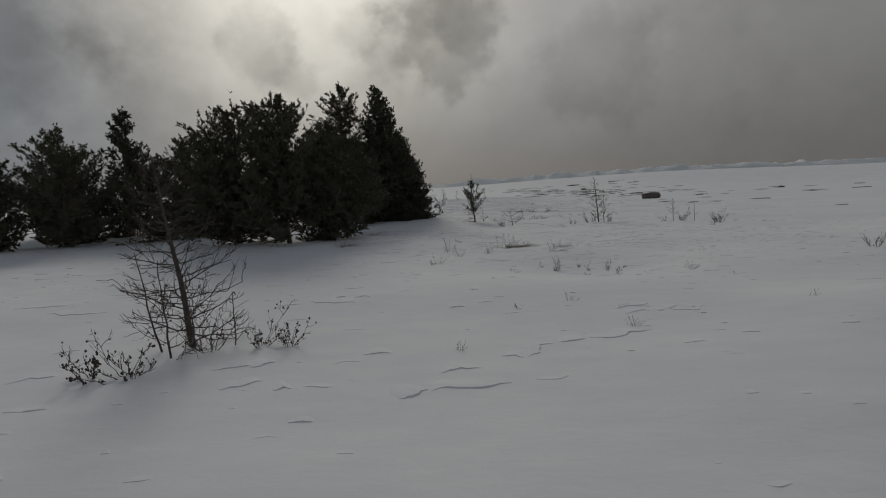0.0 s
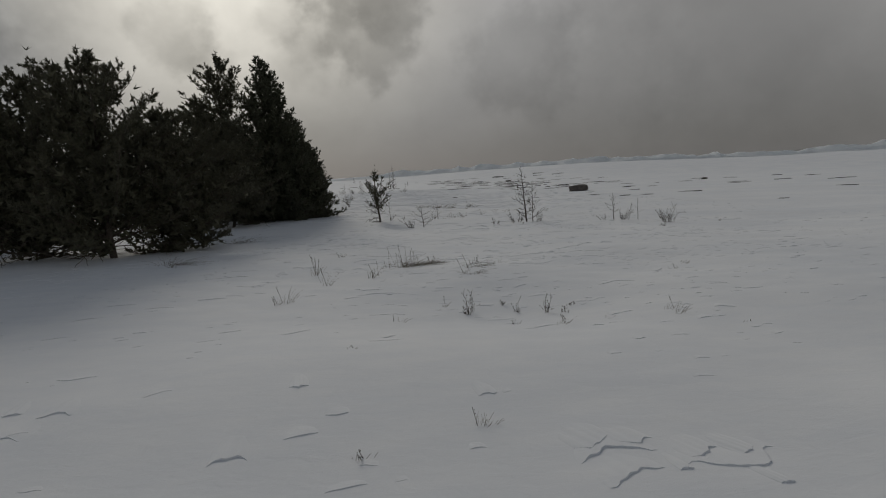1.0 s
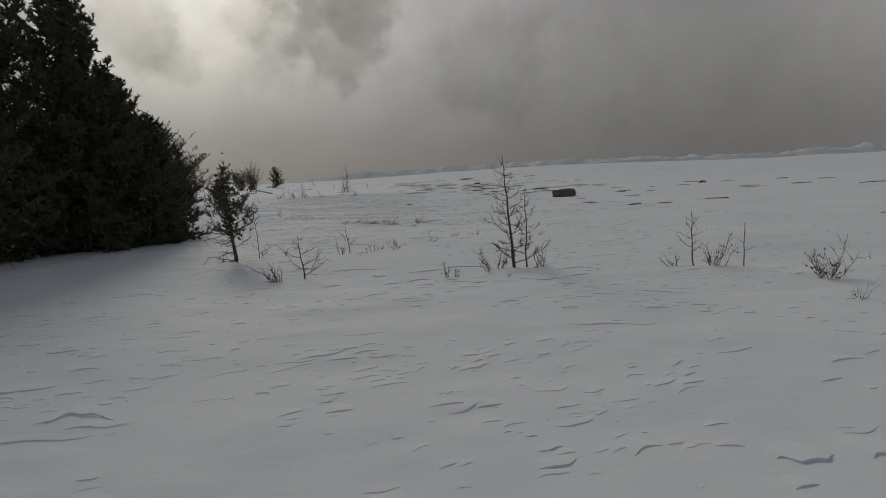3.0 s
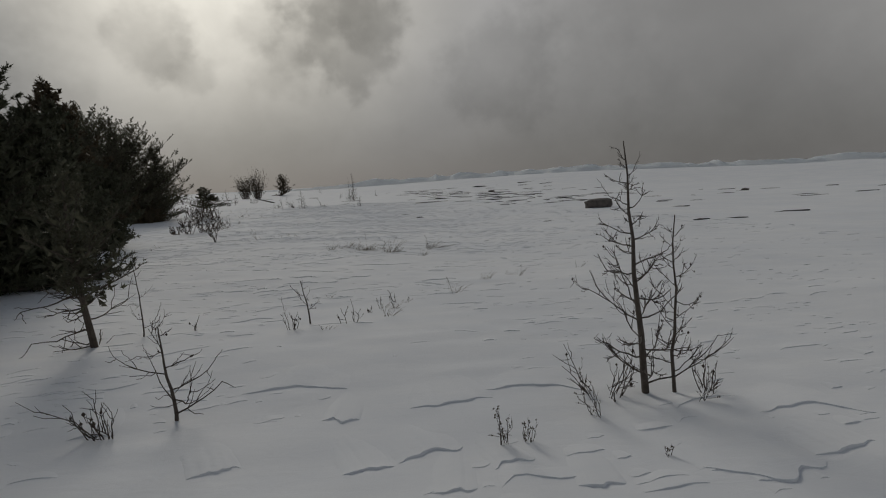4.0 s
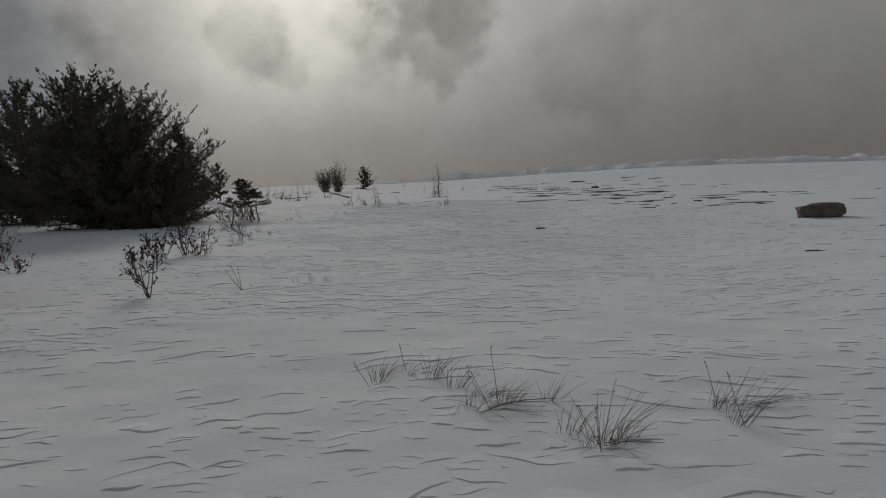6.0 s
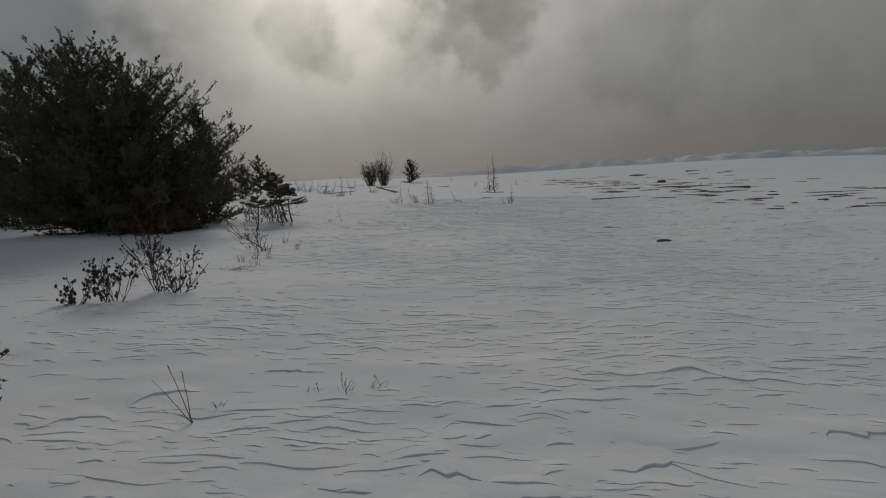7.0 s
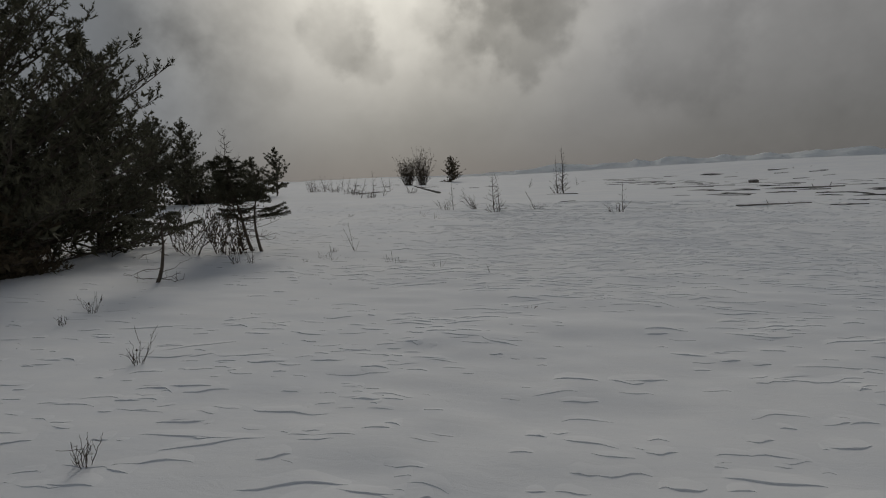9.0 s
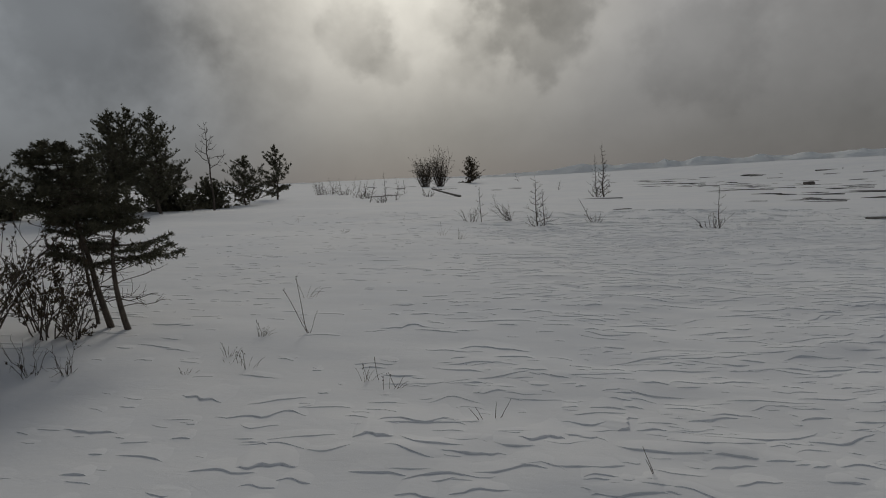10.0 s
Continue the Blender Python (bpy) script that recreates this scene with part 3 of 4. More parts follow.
conifer("pine_tree", -15.6, 26.6, 4.3, 2.1, "dark bushy pine between taller trees", 36, "dome", 0.03, foliage=PINE, dense=0.7)
conifer("pine_tree", -11.9, 25.4, 3.7, 1.7, "dark bushy pine behind the front of the grove", 37, "dome", 0.03, foliage=PINE, dense=0.7)
conifer("pine_tree", -7.4, 21.9, 5.15, 2.3, "broad dark pine with a rounded crown", 6, "dome", 0.13, dense=1.2, foliage=PINE, ragged=0.16, stubs=8)
conifer("pine_tree", -5.3, 21.1, 5.3, 1.9, "dark pine with a stout trunk above bare lower boughs", 7, "dome", 0.15, 0.3, dense=1.2, foliage=PINE, stubs=12)
conifer("pine_tree", -4.1, 22.5, 3.9, 1.9, "dark shorter pine filling the front of the grove", 29, "open", 0.05, dense=1.2, foliage=PINE)
conifer("pine_tree", -5.5, 35.4, 7.5, 2.1, "tall dark pine with a ragged pointed top", 44, "open", 0.06, foliage=PINE, ragged=0.25, dense=1.1)
conifer("pine_tree", -5.4, 31.3, 5.2, 2.0, "ragged pine with bare lower trunk", 8, "open", 0.16, foliage=PINE, trunks=((0, 0, 1.0), (1.1, -1.0, 0.85)), stubs=12, dense=1.15, stout=0.85)
conifer("cedar_tree", -3.2, 33.8, 7.15, 2.75, "large dark cedar, dense down to the snow", 9, "cone", 0.01, 0.35, dense=1.35, ragged=0.12)
conifer("cedar_tree", -2.6, 33.6, 5.8, 1.8, "dark cedar grown together with a taller one", 38, "cone", 0.03, 0.35, dense=1.0, ragged=0.14)
conifer("cedar_tree", -2.0, 33.9, 4.8, 1.7, "dark cedar on the flank of a taller one", 39, "cone", 0.02, 0.35, dense=1.0, ragged=0.14)
conifer("cedar_tree", -1.5, 34.6, 3.3, 1.5, "small dark cedar at the foot of a larger one", 30, "cone", 0.01, 0.3, dense=1.2)
conifer("cedar_tree", -1.9, 36.8, 3.7, 1.6, "dark cedar among larger ones at the drift", 34, "cone", 0.01, 0.3, dense=1.2)
conifer("cedar_tree", -4.4, 43.0, 5.7, 2.1, "dark cedar at the edge of the drift", 10, "cone", 0.02, 0.25, dense=1.3, foliage=RUST)
conifer("cedar_tree", -3.1, 42.6, 2.6, 0.9, "low dark cedar beside the drift", 31, "open", 0.02, 0.25, dense=1.2)
conifer("juniper_tree", -9.95, 61.8, 7.35, 3.9, "very broad dark tree with a windswept domed crown", 11, "dome", 0.03, dense=0.85, lean=(-0.14, 0.0), foliage=PINE,
        trunks=((0, 0, 1.0), (1.5, 0.2, 0.86), (-0.7, 0.8, 0.9)), ragged=0.10, stubs=6, blade=0.14)
conifer("pine_tree", -7.9, 64.4, 5.0, 1.5, "dark pine with a thin tufted top and bare lower boughs", 32, "cone", 0.08, 0.35, dense=1.2, foliage=PINE, ragged=0.25, stubs=8, blade=0.11)
conifer("juniper_bush", -7.5, 60.4, 1.5, 1.5, "low dark boughs spreading at the broad tree's foot", 43, "dome", 0.02, dense=1.0, foliage=RUST, blade=0.13, ragged=0.2)
conifer("pine_tree", -17.2, 66.5, 7.5, 3.4, "dark open pine behind the broad tree", 12, "dome", 0.05, lean=(0.03, 0), foliage=PINE, stubs=5)
conifer("pine_tree", -22.4, 90.2, 5.7, 2.2, "distant dark pine with an open crown", 13, "open", 0.3, foliage=PINE, blade=0.15, dense=0.6, ragged=0.32)
conifer("pine_tree", -19.8, 86.0, 4.9, 1.7, "distant dark pine with an open crown", 33, "open", 0.32, foliage=PINE, blade=0.15, dense=0.6, ragged=0.32)
conifer("pine_tree", -17.9, 86.5, 5.0, 1.35, "distant dark pine with a narrow crown", 14, "open", 0.15, foliage=PINE, blade=0.15, dense=0.65, ragged=0.3)
for k, (px, py, ph, pr) in enumerate(((-20.6, 84.8, 2.5, 1.7), (-19.3, 89.4, 2.7, 1.9), (-19.6, 94.3, 2.0, 1.5), (-31.0, 88.0, 3.6, 2.4), (-35.0, 92.0, 3.2, 2.6), (-25.0, 84.0, 2.6, 2.4))):
    conifer("juniper_bush", px, py, ph, pr, "low dark juniper thicket in front of the pines", 20 + k, "dome", 0.03, dense=0.55, foliage=PINE, blade=0.22, ragged=0.25)
conifer("pine_tree", -19.2, 98.4, 3.4, 1.5, "small distant pine with a rounded crown", 15, "open", 0.12, foliage=PINE, blade=0.15, dense=0.6, ragged=0.32)
conifer("pine_tree", -20.6, 107.0, 4.6, 1.9, "distant pine with layered open boughs", 16, "open", 0.1, dense=0.55, foliage=PINE, blade=0.22, limbs=34, ragged=0.3)
conifer("pine_sapling", 1.62, 28.95, 1.98, 0.52, "small ragged pine with tufted boughs over bare twigs", 17, "open", 0.34, dense=1.0, lean=(-0.03, 0), foliage=PINE, blade=0.075, limbs=24, ragged=0.5, stubs=16, stout=1.1)


def layered_spruce(x, y, h, label, seed, lean, boughs, reach, low, heavy=(), radius=0.026, curve=(0, 0, 0), dead=8):
    """A small wind-bent spruce: leaning stem, flat boughs with needled side shoots. heavy: share of height, direction, length."""
    rng = np.random.default_rng(seed)
    ob = thing("spruce_sapling", x, y, label, "tree", "evergreens on the shore")
    tp = bent(rng, (0, 0, -0.05), (lean[0], lean[1], 1), h, 9, curve=curve, wiggle=0.05)
    part("trunk", Shape().tube(tp, np.linspace(radius, 0.006, 9), 7), BARK, ob)
    wood, needles, line = Shape(), Shape(), np.linspace(0, 1, 9)
    plan = list(heavy)
    for q in range(boughs):
        v = (q + rng.uniform(0, 1)) / boughs
        plan.append((low + (1 - low) * v, q * 2.4 + rng.uniform(-0.5, 0.5), (reach * (1 - v) ** 0.55 + 0.07) * rng.uniform(0.5, 1.1)))
    for u, az, r in plan:
        start = np.array([np.interp(u, line, tp[:, k]) for k in range(3)])
        way = unit((math.cos(az), math.sin(az), rng.uniform(-0.16, 0.10)))
        path = bent(rng, start, way, r, 7, curve=(0, 0, rng.uniform(0.02, 0.22)), wiggle=0.07)
        wood.tube(path, np.linspace(0.004 + 0.009 * r, 0.0025, 7), 4)
        across = unit(np.cross(way, UP))
        m = int(9 + 34 * r)
        sv = np.linspace(0.18, 1.0, m)
        at = np.stack([np.interp(sv, np.linspace(0, 1, 7), path[:, k]) for k in range(3)], -1)
        side = np.where(np.arange(m) % 2, 1.0, -1.0)[:, None]
        turn = unit(way * 0.75 + across * side * 0.75 + rng.normal(0, 0.16, (m, 3)))
        tip = at + turn * ((0.05 + 0.42 * r * (1.08 - sv)) * rng.uniform(0.6, 1.15, m))[:, None]
        tip[:, 2] += rng.uniform(-0.03, 0.03, m)
        wide = unit(np.cross(turn, UP)) * 0.003
        wood.take(np.stack([at - wide, at + wide, tip], 1).reshape(-1, 3), np.arange(3 * m).reshape(-1, 3))
        for where in (0.15, 0.32, 0.5, 0.66, 0.82, 1.0):
            needles.blades(rng, at + (tip - at) * where + rng.normal(0, 0.008, (m, 3)), turn, 6, 0.040, 0.0055, 1.1)
    for q in range(dead):
        u, az = rng.uniform(0.10, low), rng.uniform(0, 2 * np.pi)
        start = np.array([np.interp(u, line, tp[:, k]) for k in range(3)])
        twiggy(rng, wood, start, (math.cos(az), math.sin(az), -0.1), rng.uniform(0.2, 0.5), 0.006, 1, [], 0.24)
    part("branchwork", wood, BARK, ob, kind="stuff")
    part("crown", needles, PINE, ob)


layered_spruce(-4.33, 64.48, 2.20, "small leaning spruce with flat layered boughs", 18, (-0.30, 0.04), 52, 0.70, 0.58, ((0.68, 3.0, 0.66), (0.90, 3.1, 0.46), (0.66, 0.2, 0.45)), 0.040, dead=16)
layered_spruce(-4.08, 64.42, 1.62, "small crooked spruce with one heavy side bough", 19, (-0.40, 0.05), 14, 0.30, 0.78,
               ((0.54, -0.1, 0.74), (0.59, 0.25, 0.70), (0.63, -0.45, 0.55), (0.68, 0.05, 0.64), (0.50, 3.0, 0.45), (0.57, 0.1, 0.5)), 0.038, (0.35, 0, 0), 9)
layered_spruce(-4.60, 64.6, 1.60, "low spruce stem hidden among larger ones", 35, (-0.20, 0.1), 26, 0.50, 0.5, (), 0.024, (0, 0, 0), 6)

# ---- bare saplings and shrubs ----


CONES = [Shape().lumps(np.random.default_rng(60 + k), [(0, 0, 0)], 1.0).mesh("seed_cone", CONE) for k in range(4)]


def seed_cones(rng, places, size, parent):
    """Dry cones or seed heads, each a piece of its own on a shared mesh."""
    for k, p in enumerate(places):
        cone = new("seed_cone", CONES[k % 4])
        cone.location, cone.rotation_euler, cone.scale = p, (0, 0, rng.uniform(0, 6)), [size * rng.uniform(0.7, 1.3)] * 3
        cone.parent = parent


def bare_tree(name, x, y, h, label, seed, limbs=12, reach=0.45, lean=(0, 0), radius=None, cones=0.15, depth=1, stems=((0, 0, 1.0),), low=0.12, category="sapling", group="bare saplings", fine=0.42, rise=(0.0, 0.5), crook=0.08, sweep=(0.10, 0.55)):
    """A leafless sapling: trunk, each limb a part, and dry cones at some tips."""
    rng = np.random.default_rng(seed)
    ob = thing(name, x, y, label, category, group)
    tips = []
    for sx, sy, share in stems:
        th = h * share
        rad = (radius or 0.010 * th + 0.006) * share
        tp = bent(rng, (sx, sy, 0), (lean[0], lean[1], 1), th, 9, wiggle=crook)
        trunk = part("trunk", Shape().tube(tp, np.linspace(rad, 0.004, 9), 6), TWIG, ob)
        for q in range(int(limbs * share)):
            u = low + (0.95 - low) * (q + rng.uniform(0, 0.8)) / max(1, int(limbs * share))
            az = q * 2.4 + rng.uniform(-0.5, 0.5)
            start = np.array([np.interp(u, np.linspace(0, 1, 9), tp[:, k]) for k in range(3)])
            el = rng.uniform(*rise)
            way = (math.cos(az) * math.cos(el), math.sin(az) * math.cos(el), math.sin(el))
            limb = Shape()
            twiggy(rng, limb, start, way, h * reach * (1.05 - u) ** 0.7 * rng.uniform(0.6, 1.1), rad * fine * (1.1 - 0.6 * u), depth, tips, 0.20, sweep)
            part("branch", limb, TWIG, trunk)
    seed_cones(rng, [t for t in tips if rng.uniform() < cones * 0.42], 0.009, ob)
    return ob


def shrub(name, x, y, h, w, label, seed, stems=8, cones=0.0, leafy=0.0, splay=0.5, lean=(0, 0), depth=1, thick=0.006, group="winter shrubs", category="shrub", leaf=0.034, bud=0.015, least=0.55):
    """Several stems from one root, with twigs; leafy: share of tips that keep a tuft of needles or dry leaves."""
    rng = np.random.default_rng(seed)
    ob = thing(name, x, y, label, category, group)
    tips = []
    for q in range(stems):
        s, az = Shape(), q * 2.4 + rng.uniform(-0.4, 0.4)
        out = splay * rng.uniform(0.3, 1.2)
        way = (math.cos(az) * out + lean[0], math.sin(az) * out + lean[1], 1)
        root = (math.cos(az) * w * 0.22 * rng.uniform(0.1, 1), math.sin(az) * w * 0.22 * rng.uniform(0.1, 1), 0)
        twiggy(rng, s, root, way, h * rng.uniform(least, 1.1) / max(0.5, unit(way)[2]) * 0.85, thick, depth + (1 if cones > 0.3 and depth < 2 else 0), tips, 0.26)
        part("stem", s, TWIG, ob)
    if cones:
        seed_cones(rng, [t for t in tips if rng.uniform() < cones * 0.36], bud, ob)
    if leafy:
        at = np.array([t for t in tips if rng.uniform() < leafy])
        if len(at):
            part("foliage", Shape().blades(rng, at, unit(rng.normal(0, 0.5, (len(at), 3)) + UP), 9, leaf * 0.9, leaf * 0.17), RUST, ob, "sparse brownish leaves", "stuff")
    return ob


def tuft(x, y, h, label, seed, blades=26, w=0.10, bow=0.5, heads=0, lean=(0.25, 0.0), material=None, name="grass_tuft", thick=0.0018):
    """A clump of dry grass: bowed blades, and some upright stalks with seed heads."""
    rng = np.random.default_rng(seed)
    ob = thing(name, x, y, label, "grass", "dry grass in the snow", sink=0.03)
    s, seeds = Shape(), Shape()
    for q in range(blades):
        az = rng.uniform(0, 2 * np.pi)
        a = (math.cos(az) * w * rng.uniform(0, 1), math.sin(az) * w * 0.6 * rng.uniform(0, 1), 0)
        ln = h * rng.uniform(0.5, 1.25) * (0.85 if bow > 0.7 else 1.0)
        out = rng.uniform(0.05, 0.5) + (rng.uniform(0, 0.9) if bow > 0.7 else 0)
        side = np.array([math.cos(az) * out + lean[0] * (1.0 if bow < 0.7 else 2.4), math.sin(az) * out * 0.6 + lean[1], 1.0])
        p = bent(rng, a, side, ln, 6, curve=(side[0] * bow, side[1] * bow, -bow * rng.uniform(0.2, 0.9)), wiggle=0.05)
        p[:, 2] = np.maximum(p[:, 2], 0.015)
        s.tube(p, np.linspace(thick, thick * 0.5, 6), 3)
    part("grass", s, material or STRAW, ob, kind="stuff")
    for q in range(heads):
        a = rng.normal(0, w * 0.5, 3) * [1, 1, 0]
        p = bent(rng, a, (rng.normal(-0.25, 0.18), rng.normal(0, 0.15), 1), h * rng.uniform(0.9, 1.4), 5, wiggle=0.05)
        part("stalk", Shape().tube(p, np.linspace(thick * 1.3, thick * 0.8, 5), 4), REED, ob)
        seeds.lumps(rng, [p[-1] + rng.normal(0, 0.006, 3) - unit(p[-1] - p[-2]) * k * 0.014 for k in range(5)], 0.0048)
    if heads:
        part("seed_cluster", seeds, CONE, ob, "dark dried seed heads", "stuff")
    return ob


# the large dead larch sapling and the scrub round it
bare_tree("dead_larch", -2.98, 6.96, 2.25, "leafless grey larch with fine ascending twigs on the snow", 101, 64, 0.33, (-0.11, 0.02), 0.042, 0.04, 2, low=0.04, fine=0.21, rise=(-0.1, 0.45), crook=0.03, sweep=(0.05, 0.35))
bare_tree("dead_larch", -3.02, 6.45, 1.15, "thin leafless larch stem beside a larger one", 102, 14, 0.34, (-0.10, 0), 0.013, 0.3, 1, rise=(-0.2, 0.3))
bare_tree("dead_larch", -3.25, 6.75, 1.30, "thin leaning larch stem with dry cones", 103, 16, 0.34, (-0.16, 0), 0.013, 0.35, 1, rise=(-0.2, 0.3))
bare_tree("bare_sapling", -2.50, 6.97, 0.66, "small leafless sapling with upright twigs", 104, 12, 0.42, (0.0, 0), 0.009, 0.2, 1)
shrub("winter_shrub", -2.17, 6.92, 0.32, 0.22, "low leafless shrub with dark dry buds", 105, 9, 0.4, splay=0.8, bud=0.012, thick=0.004)
shrub("winter_shrub", -1.84, 6.88, 0.24, 0.18, "low leafless shrub with dark dry buds", 106, 8, 0.4, splay=0.9, bud=0.012, thick=0.004)
shrub("winter_shrub", -3.15, 5.80, 0.24, 0.34, "sprawling leafless shrub with dark seed heads", 107, 10, 0.5, splay=1.7, lean=(-0.2, 0), bud=0.013, thick=0.006)
shrub("winter_shrub", -3.52, 5.80, 0.28, 0.20, "sprawling leafless shrub with dark seed heads", 108, 6, 0.7, splay=0.9, lean=(-0.7, 0), bud=0.014, thick=0.006)
shrub("winter_shrub", -2.75, 6.75, 0.45, 0.45, "tangle of bare twigs under the dead larch", 109, 10, 0.2, splay=0.7)

# saplings along the middle of the shore
bare_tree("bare_sapling", 6.78, 26.1, 2.03, "tall leafless sapling with ascending curved twigs", 111, 34, 0.25, (-0.045, 0), 0.030, 0.04, 2, low=0.05, fine=0.26, rise=(-0.1, 0.45), crook=0.05)
bare_tree("bare_sapling", 7.0, 26.05, 1.42, "slim leafless sapling growing beside a taller one", 112, 20, 0.24, (0.02, 0), 0.016, 0.05, 2, fine=0.34, rise=(0.0, 0.6))
shrub("winter_shrub", 6.45, 26.1, 0.40, 0.5, "low bare twigs round the sapling's foot", 113, 9, 0.2, splay=0.9)
shrub("winter_shrub", 7.25, 26.0, 0.36, 0.3, "low bare twigs round the sapling's foot", 114, 5, 0.1, splay=0.6)
bare_tree("bare_sapling", 3.10, 26.55, 0.82, "small leafless sapling with wide crooked branches", 115, 9, 0.78, (-0.05, 0), 0.017, 0.06, 1, low=0.08, rise=(-0.1, 0.3))
shrub("winter_shrub", 2.66, 26.3, 0.34, 0.3, "dense bare twigs leaning over the snow", 116, 12, 0.1, splay=0.5, lean=(-0.5, 0))
bare_tree("bare_sapling", 2.02, 29.3, 0.92, "thin leafless stem with short side twigs", 117, 6, 0.30, (-0.04, 0), 0.010, 0.1, 1, low=0.1)
bare_tree("bare_sapling", 9.65, 25.1, 0.98, "small leafless sapling with a bushy foot", 118, 11, 0.30, (-0.02, 0), 0.013, 0.25, 1, low=0.25)
shrub("winter_shrub", 9.95, 25.0, 0.38, 0.5, "dense low leafless shrub in the snow", 119, 12, 0.2, splay=0.8)
shrub("winter_shrub", 9.30, 25.1, 0.26, 0.3, "low bare shrub leaning over the snow", 120, 5, 0.1, splay=1.0, lean=(-0.3, 0))
bare_tree("bare_sapling", 10.38, 24.8, 0.76, "single thin upright stem in the snow", 121, 4, 0.22, (0.0, 0), 0.010, 0.0, 1, low=0.3)
shrub("winter_shrub", 10.70, 23.4, 0.42, 0.5, "dense leafless shrub with fine twigs", 122, 16, 0.1, splay=0.7, depth=2, thick=0.005)
shrub("winter_shrub", 9.85, 22.0, 0.20, 0.3, "low fine-twigged shrub in the snow", 123, 9, 0.0, splay=0.8, thick=0.003)
shrub("winter_shrub", 9.70, 13.5, 0.36, 0.5, "leafless twiggy shrub half buried in snow", 124, 9, 0.1, splay=0.9)
bare_tree("bare_sapling", 3.97, 29.42, 0.60, "small crooked leafless sapling with raised twigs", 126, 7, 0.42, (-0.12, 0), 0.012, 0.05, 1, low=0.3)
shrub("winter_shrub", 3.78, 29.1, 0.26, 0.28, "few stiff bare stems in the snow", 127, 7, 0.25, splay=0.3, thick=0.004)
for k, (px, py, ph, pl) in enumerate(((2.55, 29.45, 0.30, 0.35), (2.05, 29.5, 0.36, 0.5), (4.38, 29.2, 0.23, -0.2), (4.53, 29.22, 0.25, 0.1), (4.72, 29.9, 0.17, 0.0), (5.13, 30.6, 0.20, -0.3))):
    shrub("winter_shrub", px, py, ph, 0.08, "single forked bare twig standing in the snow", 130 + k, 2, 0.15, splay=0.3, lean=(pl, 0), thick=0.006)

# dead weeds on the open slope
for k, (px, py, ph, pl) in enumerate(((2.47, 12.95, 0.36, -0.1), (2.40, 12.85, 0.20, -0.3), (3.48, 12.78, 0.24, 0.1), (3.68, 12.70, 0.14, 0.2), (3.10, 12.90, 0.16, -0.1), (2.98, 13.3, 0.12, 0.1), (3.9, 13.05, 0.10, 0.2), (5.44, 25.4, 0.30, -0.1), (5.60, 25.42, 0.18, 0.1), (6.34, 25.0, 0.08, 0.2), (7.06, 25.8, 0.30, 0.45), (6.24, 25.75, 0.34, -0.5))):
    shrub("dead_weed", px, py, ph, 0.10, "dry brown weed with small dark seed heads", 240 + k, 5, 0.30, 0.3, splay=0.22, lean=(pl, 0), thick=0.0032, leaf=0.018, bud=0.007, group="dead weeds", category="weed")

# shrubs on the way to the broad tree and the small spruces
shrub("winter_shrub", 0.02, 43.3, 0.98, 0.22, "dark leafy shrub with a leaning stem", 141, 5, 0.15, 0.8, splay=0.22, lean=(-0.12, 0), thick=0.010, depth=2)
shrub("winter_shrub", -1.75, 49.2, 1.10, 0.35, "tall shrub with snowy leaves and dark buds", 142, 8, 0.5, 0.55, splay=0.36, lean=(-0.1, 0), thick=0.010, depth=2, leaf=0.036, bud=0.018)
shrub("winter_shrub", -1.32, 49.0, 0.62, 0.35, "shrub with dark round seed heads", 143, 8, 0.7, 0.35, splay=0.6, lean=(0.15, 0), thick=0.009, leaf=0.034, bud=0.019)
shrub("winter_shrub", -2.05, 48.4, 0.62, 0.6, "bare shrub with dark round seed heads", 144, 11, 0.9, 0.15, splay=0.6, thick=0.008, bud=0.023)
shrub("winter_shrub", -2.6, 48.3, 0.45, 0.5, "bare low shrub with dark round seed heads", 145, 9, 0.9, 0.15, splay=0.7, thick=0.007, bud=0.023)
shrub("winter_shrub", -6.5, 49.3, 0.75, 0.8, "dark leafy low bush in the snow", 146, 12, 0.2, 0.8, splay=0.5, depth=2)
shrub("winter_shrub", -4.4, 46.8, 0.26, 0.6, "dark twigs showing through the drift", 147, 8, 0.4, 0.4, splay=1.2)
shrub("winter_shrub", -1.93, 54.6, 0.66, 0.1, "leafless shrub with long arching branches and cones", 149, 2, 0.9, 0.2, splay=0.12, lean=(-1.7, 0.1), thick=0.012)
shrub("winter_shrub", -1.98, 54.62, 0.62, 0.15, "bare shrub with ascending branches and cones", 153, 4, 0.7, 0.1, splay=0.3, lean=(-0.5, 0.1), thick=0.009)
shrub("winter_shrub", -1.85, 54.75, 0.36, 0.2, "bare upright shrub with fine twigs", 150, 5, 0.0, splay=0.3)
for k, (px, py, ph) in enumerate(((-1.5, 52.95, 0.32), (-1.27, 53.2, 0.28), (-1.7, 52.6, 0.14), (-1.2, 52.2, 0.12), (-2.04, 56.8, 0.24), (-1.11, 54.85, 0.20), (-3.95, 58.8, 0.26), (-3.9, 58.2, 0.15), (-4.1, 63.05, 0.30), (-3.78, 63.1, 0.26))):
    shrub("winter_shrub", px, py, ph, 0.2, "low bare bush with upright twigs", 155 + k, 8, 0.05, splay=0.45, thick=0.0035)
layered_spruce(-4.43, 60.92, 1.45, "crooked small spruce with a bare forked lower stem", 171, (0.45, 0.1), 13, 0.46, 0.70, ((0.72, 0.1, 0.6), (0.78, 3.0, 0.6)), 0.034, (-0.35, 0, 0), 10)
